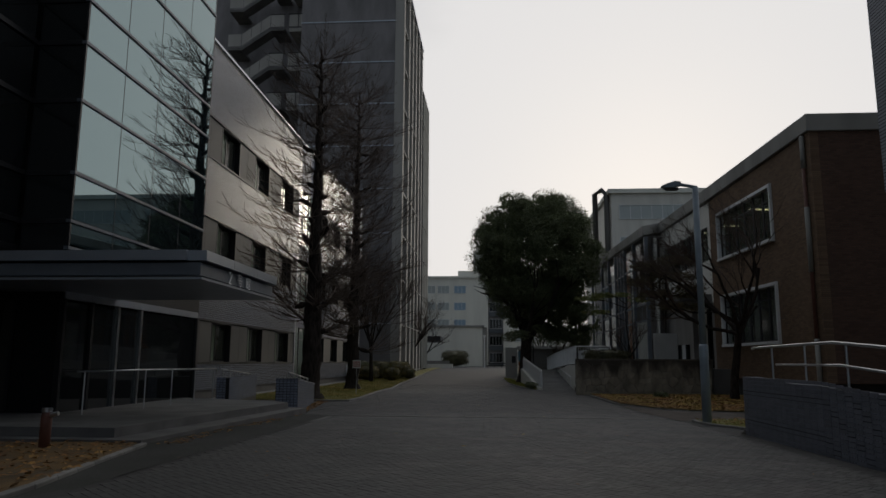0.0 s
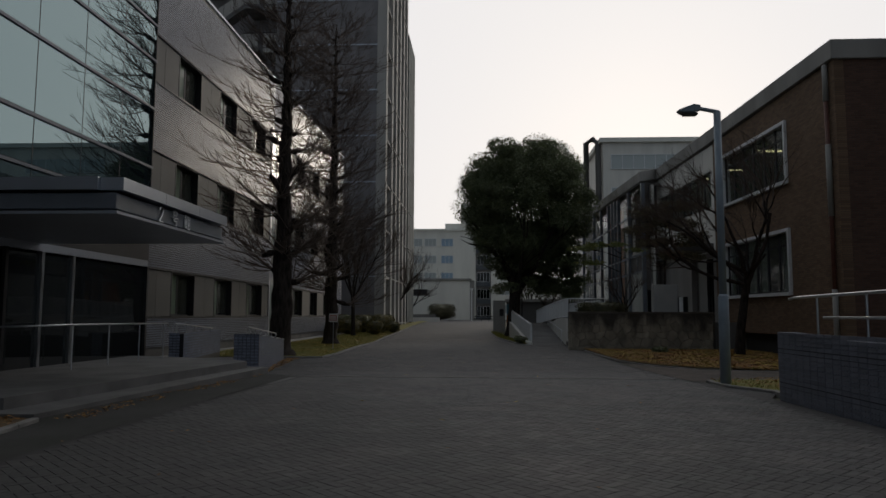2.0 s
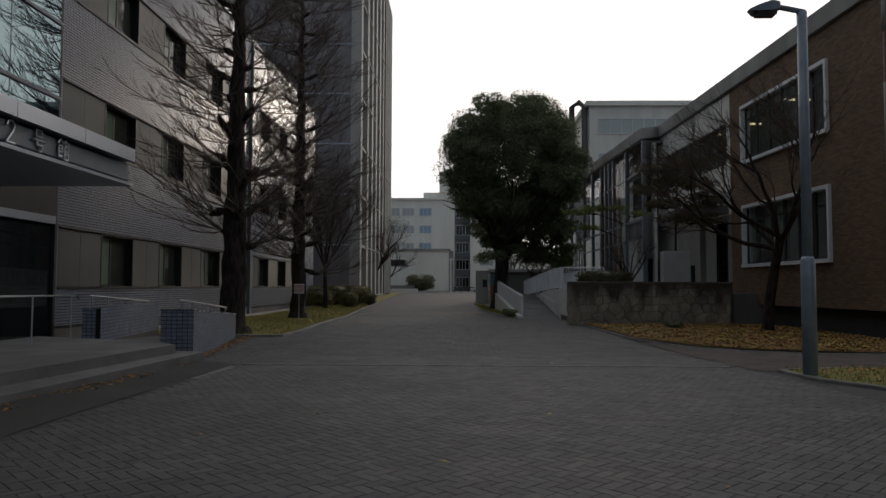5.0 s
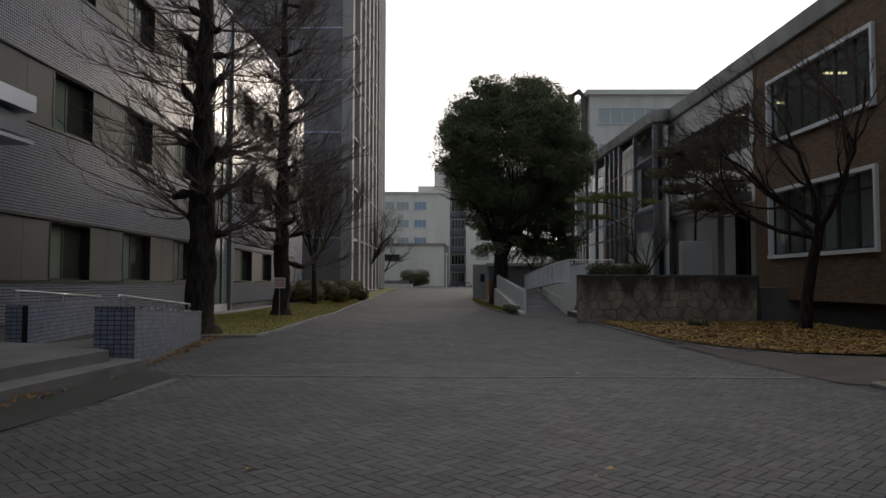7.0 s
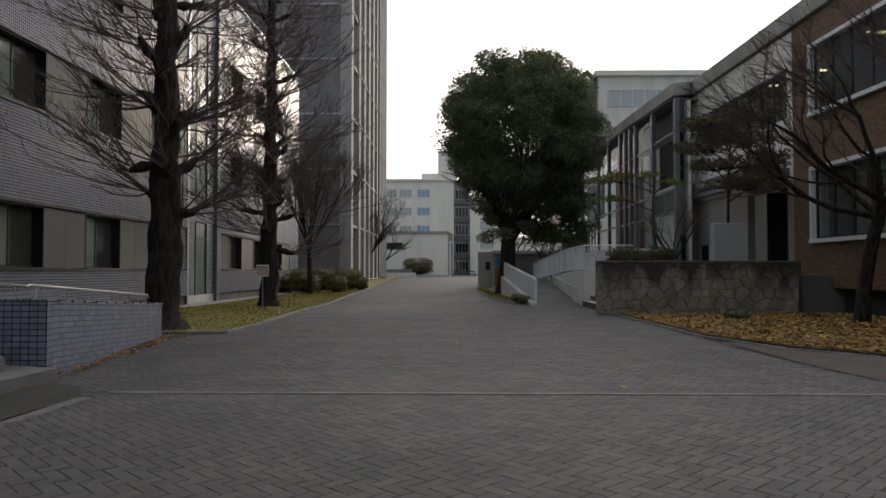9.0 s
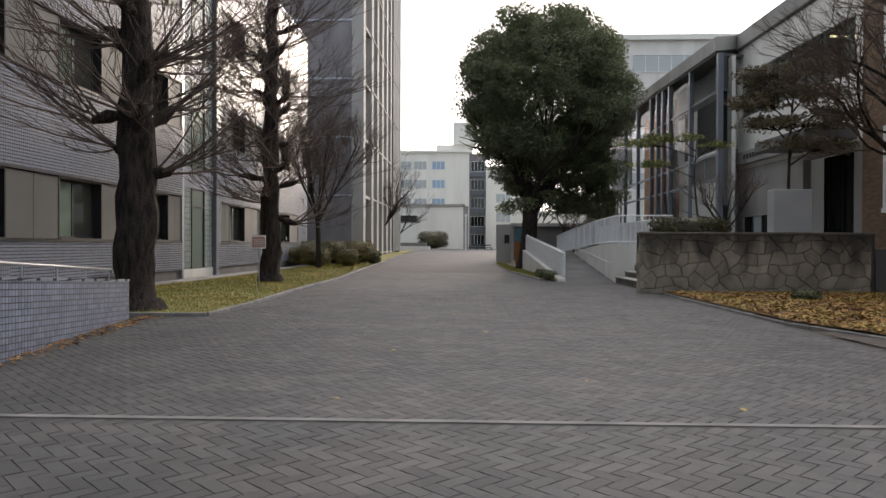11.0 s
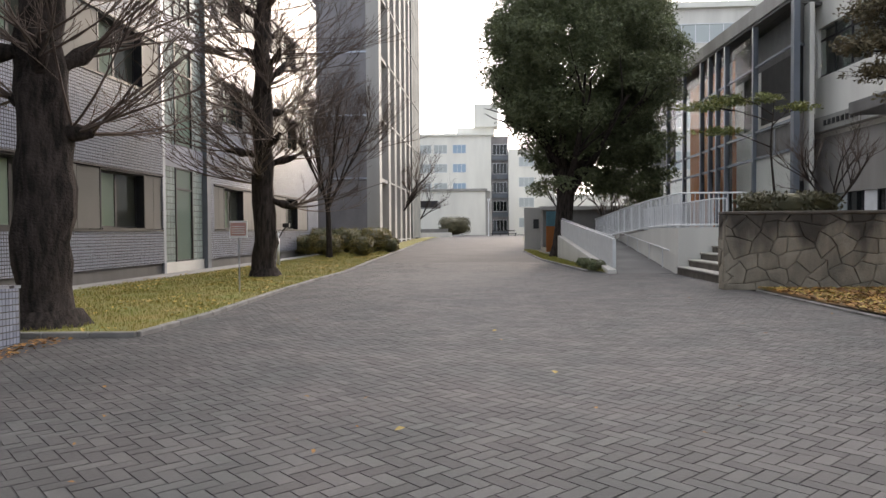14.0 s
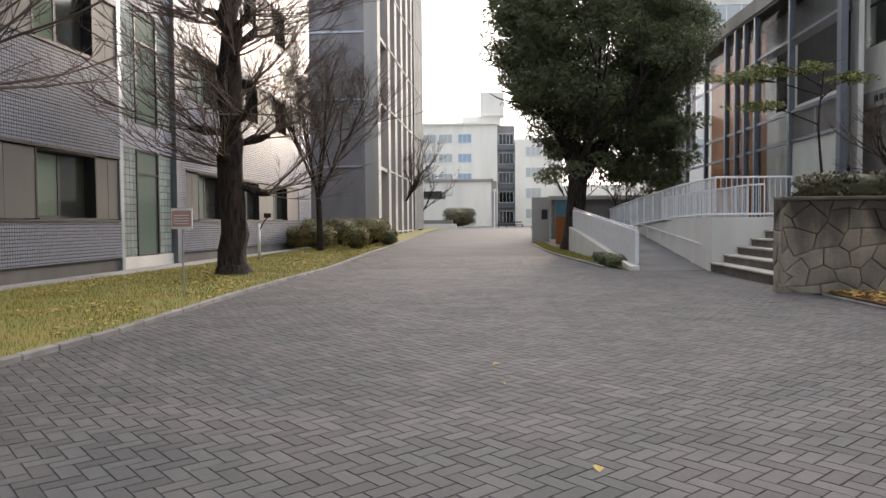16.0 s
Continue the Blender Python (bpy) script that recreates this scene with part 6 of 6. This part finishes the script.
lw2 = tiled_wall("tiled_plinth_wall", [(-7.2, 19.6), (-7.9, 24.2), (-8.2, 24.2), (-7.6, 19.6)], lambda x, y: 0.95, "inner low wall of grey-blue square tiles behind the ramp")
tile_run(lw2, (-7.2, 19.6), (-7.9, 24.2), lambda x, y: 0.3, lambda x, y: 0.95, 0.075, 0.075, TILE_MANY)
tile_run(lw2, (-7.6, 19.6), (-7.2, 19.6), lambda x, y: 0.3, lambda x, y: 0.95, 0.1, 0.075, TILE_MANY)
rt_top = lambda x, y: 1.2 - max(0, 9.3 - y) * 0.075
tile_run(tw, (5.715, 12.7), (5.715, 3.0), lambda x, y: 0.05, rt_top, 0.225, 0.068, TILE_LONG)
tile_run(tw, (6.0, 12.705), (5.72, 12.705), lambda x, y: 0.05, rt_top, 0.14, 0.068, TILE_LONG)

# ---- rubble stones of the retaining wall ----
def rubble(parent, x0, x1, z0, z1, y, seed, depth=0.045, south=True):
    """Irregular polygonal stones: a jittered honeycomb whose cells share corners, faces domed and set off by narrow joints."""
    rng = random.Random(seed)
    w, h = 0.43, 0.31
    corners = {}

    def corner(u, v):
        k = (round(u / w * 4), round(v / h * 6))
        if k not in corners:
            corners[k] = (u + rng.uniform(-0.14, 0.14) * (0.3 + rng.random()), v + rng.uniform(-0.1, 0.1))
        cu, cv = corners[k]
        return min(max(cu, x0), x1), min(max(cv, z0), z1)

    for j in range(-1, int((z1 - z0) / h) + 2):
        for i in range(-1, int((x1 - x0) / w) + 2):
            cu, cv = x0 + (i + 0.5 * (j % 2)) * w, z0 + j * h
            ring = [corner(cu + a * w, cv + b * h) for a, b in ((0, -2 / 3), (0.5, -1 / 3), (0.5, 1 / 3), (0, 2 / 3), (-0.5, 1 / 3), (-0.5, -1 / 3))]
            clean = [p for k, p in enumerate(ring) if math.hypot(p[0] - ring[k - 1][0], p[1] - ring[k - 1][1]) > 0.02]
            if len(clean) < 3:
                continue
            area = abs(sum(p[0] * q[1] - q[0] * p[1] for p, q in zip(clean, clean[1:] + clean[:1]))) / 2
            if area < 0.012:
                continue
            cx, cz = sum(p[0] for p in clean) / len(clean), sum(p[1] for p in clean) / len(clean)
            bm = bmesh.new()
            loops = []
            out = depth * 0.8 + rng.uniform(0, 0.02)
            for d, s in ((0.0, 0.975), (out * 0.6, 0.97), (out * 0.85, 0.92), (out, 0.6)):
                loops.append([bm.verts.new((cx + (px - cx) * s, y - d, cz + (pz - cz) * s) if south else (y - d, cx + (px - cx) * s, cz + (pz - cz) * s)) for px, pz in clean])
            for a, b in zip(loops, loops[1:]):
                for k in range(len(a)):
                    bm.faces.new((a[k], a[(k + 1) % len(a)], b[(k + 1) % len(a)], b[k]))
            bm.faces.new(loops[-1])
            bmesh.ops.recalc_face_normals(bm, faces=bm.faces)
            part("stone", bm, STONE, parent)


rubble(sw, 4.6, 10.6, 0.0, 1.56, 31.14, 9)
rubble(sw, 31.14, 31.5, 0.0, 1.56, 4.64, 10, south=False)
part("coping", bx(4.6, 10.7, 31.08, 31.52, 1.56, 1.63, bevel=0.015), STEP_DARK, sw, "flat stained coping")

# ---- signs and small things ----
SIGN_RED = mat("faded_red_sign", (0.5, 0.27, 0.25), 0.6, vary=0.25, scale=6, bump=0.05)
BLUE_BOARD = mat("blue_board", (0.1, 0.25, 0.33), 0.6, vary=0.2, scale=3, bump=0.05)
sg = thing("lawn_sign", (-6.05, 30.1, 0), "small faded red notice board on a thin grey post", "sign")
part("post", tube(bmesh.new(), [(-5.3, 30.1, 0), (-5.3, 30.1, 1.32)], 0.016, 8), METAL, sg)
part("board", bx(-5.48, -5.12, 30.07, 30.085, 1.16, 1.5), WHITE_PAINT, sg, "white notice plate")
part("lettering_block", bx(-5.46, -5.14, 30.064, 30.069, 1.2, 1.46), SIGN_RED, sg, "faded red printed field")
for i in range(4):
    part("text_bar", bx(-5.43, -5.17, 30.06, 30.063, 1.24 + 0.045 * i, 1.255 + 0.045 * i), WHITE_PAINT, sg)
bp = thing("meter_post", (-8.3, 42.5, 0), "short white post with a small grey tap box at the hedge", "post")
part("post", tube(bmesh.new(), [(-8.3, 42.5, 0), (-8.3, 42.5, 1.25)], 0.05, 8), WHITE_PAINT, bp, smooth=True)
part("arm", tube(bmesh.new(), [(-8.3, 42.5, 1.0), (-8.1, 42.5, 1.35), (-7.95, 42.5, 1.5)], 0.025, 8), DARK_METAL, bp)
part("tap_box", bx(-8.1, -7.85, 42.4, 42.6, 1.45, 1.6, bevel=0.01), DARK_METAL, bp)
ob_ = thing("notice_board", (3.3, 56.5, 0), "standing notice board, blue above and orange below", "sign")
part("lower_board", bx(2.9, 3.75, 56.5, 56.56, 0.05, 1.5), ORANGE, ob_, "orange lower board")
part("upper_board", bx(2.9, 3.72, 56.52, 56.58, 1.52, 2.35), BLUE_BOARD, ob_, "faded blue upper board")
gp = thing("gate_post", (2.5, 62, 0), "grey concrete gate pier with dark nameplate", "pillar")
part("pier", bx(1.95, 3.0, 62, 63, 0, 2.75, bevel=0.03), CONCRETE, gp)
part("plate", bx(2.5, 2.85, 61.96, 61.99, 1.4, 2.0), DARK_METAL, gp)
sh = thing("low_shed", (8, 66, 0), "low grey flat-roofed hut beyond the evergreen", "building")
part("wall", bx(3.4, 14, 66, 70, 0, 2.7), DARK_CONCRETE, sh)
part("roof", bx(3.2, 14, 65.7, 70, 2.7, 2.95), CONCRETE, sh)
sl = thing("street_lamp", (3.9, 53, 0), "dark pole lamp with a small white box head near the evergreen", "street lamp")
part("pole", tube(bmesh.new(), [(3.9, 53, 0), (3.9, 53, 4.1)], 0.05, 10), DARK_METAL, sl, smooth=True)
part("head", bx(3.55, 3.95, 52.8, 53.1, 3.75, 4.15, bevel=0.03), WHITE_PAINT, sl, "small white lamp head")
cb = thing("white_cabinet", (8.8, 31.8, 1.2), "tall white metal cabinet by the side entrance", "cabinet")
GREY_CABINET = mat("grey_white_enamel", (0.42, 0.42, 0.41), 0.5, vary=0.15, scale=1, bump=0.05)
part("body", bx(8.28, 9.3, 31.56, 32.0, 1.2, 2.8, bevel=0.015), GREY_CABINET, cb)
part("door", bx(8.31, 9.27, 31.54, 31.558, 1.26, 2.75), GREY_CABINET, cb)
fd = thing("fire_hydrant", (-5.9, 8.7, 0.1), "small dark red hydrant post with metal cap at the bed", "hydrant")
part("post", tube(bmesh.new(), [(-5.9, 8.7, 0.05), (-5.9, 8.7, 0.62), (-5.9, 8.7, 0.68)], [0.08, 0.08, 0.06], 14), RUST, fd, smooth=True)
part("cap", tube(bmesh.new(), [(-5.9, 8.7, 0.68), (-5.9, 8.7, 0.74)], 0.075, 14), METAL, fd)
part("outlet", tube(bmesh.new(), [(-5.9, 8.7, 0.62), (-5.72, 8.7, 0.66)], 0.035, 10), METAL, fd)

scatter("fallen_leaves", [(-3.3, 2), (5.2, 2), (4.9, 30), (-4.6, 30)], 70, 0.02, FALLEN, "a few brown leaf scraps on the paving", rng, lift=0.01)
# single fallen leaves on the paving
for k, (x, y) in enumerate(((-0.79, 20.54), (0.34, 22.38), (-0.96, 17.84), (-1.03, 11.91), (1.38, 11.96), (-0.17, 24.95), (2.16, 17.6), (0.34, 9.91))):
    lm = Many()
    u = Vector((0.035, 0.012, 0.006))
    w = Vector((-0.01, 0.033, 0.004))
    lm.leaf(Vector((0, 0, 0.012)), u, w)
    lm.quad(Vector((0.045, 0.02, 0.012)), Vector((0.015, 0.008, 0)), Vector((0, 0.0015, 0)))
    o = tagged(new("fallen_leaf", lm.mesh("fallen_leaf", YELLOW_LEAF)), "single yellow fallen leaf lying on the paving", "leaf", "single leaves on the paving")
    o.matrix_basis = Matrix.Translation((x, y, ground_z(y) + 0.004)) @ Matrix.Rotation(k * 1.3, 4, "Z")

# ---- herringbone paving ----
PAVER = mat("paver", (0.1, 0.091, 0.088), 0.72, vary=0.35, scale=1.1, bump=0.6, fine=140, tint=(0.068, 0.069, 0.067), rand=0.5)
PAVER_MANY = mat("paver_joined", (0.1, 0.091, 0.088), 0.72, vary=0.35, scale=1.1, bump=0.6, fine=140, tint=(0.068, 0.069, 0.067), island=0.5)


# dirt along the left; lower light towards the start is put into the colour
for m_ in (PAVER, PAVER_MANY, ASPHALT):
    stain_shade(m_, (0.034, 0.032, 0.031), 0.62, (-0.08, -0.03, 0), 0.0, 0.45, 0.05, 0.5)


def paving():
    A, B = 0.1, 0.2
    c, s = math.cos(radians(45)), math.sin(radians(45))
    t = thing("paving", (0, 20, 0), "grey block paving laid in herringbone", "paving", kind="structure")
    m = Many()
    near = [Many() for _ in range(2)]
    g = 0.0026
    near[0].slab(-B / 2 + g, B / 2 - g, -A / 2 + g, A / 2 - g, -0.008, 0.004, inset=0.002)
    near[1].slab(-A / 2 + g, A / 2 - g, -B / 2 + g, B / 2 - g, -0.008, 0.004, inset=0.002)
    meshes = [q.mesh("paver", PAVER) for q in near]
    single = 0
    rng = random.Random(4)
    cx, cy = 1.0, 18.0
    R = 300
    for i in range(-R, R):
        for j in range(-R, R):
            # herringbone cell: step (i) along the diagonal, (j) across
            k = (i + j) % 4
            if k == 0:
                u, v, flat = i * A + B / 2, j * A + A / 2, 0
            elif k == 1:
                continue
            elif k == 3:
                u, v, flat = i * A + A / 2, j * A, 1
            else:
                continue
            x, y = cx + u * c - v * s, cy + u * s + v * c
            if y < -2 or y > 45 or x > 5.4 or x < -5.1:
                continue
            if x > along(ROAD_R, y) - 0.12 or x < along(ROAD_L, y) + 0.12 or (y < 16.85 and x < -3.37) or abs(y - 17.135) < 0.07:
                continue
            z = ground_z(y) + 0.001 + rng.uniform(0, 0.002)
            if single < 300 and -1.1 < x < 1.3 and 21.8 < y < 24.3:
                o = new("paver", meshes[flat])
                o.parent = t
                o.matrix_parent_inverse = t.matrix_basis.inverted()
                o.matrix_basis = Matrix.Translation((x, y, z)) @ Matrix.Rotation(radians(45), 4, "Z")
                single += 1
                continue
            hx, hy = (B / 2 - g, A / 2 - g) if flat == 0 else (A / 2 - g, B / 2 - g)
            m.slab(-hx, hx, -hy, hy, z - 0.008, z + 0.004, turn=lambda a, b: (x + a * c - b * s, y + a * s + b * c), inset=0.002)
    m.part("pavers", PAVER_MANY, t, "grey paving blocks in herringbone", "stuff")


paving()
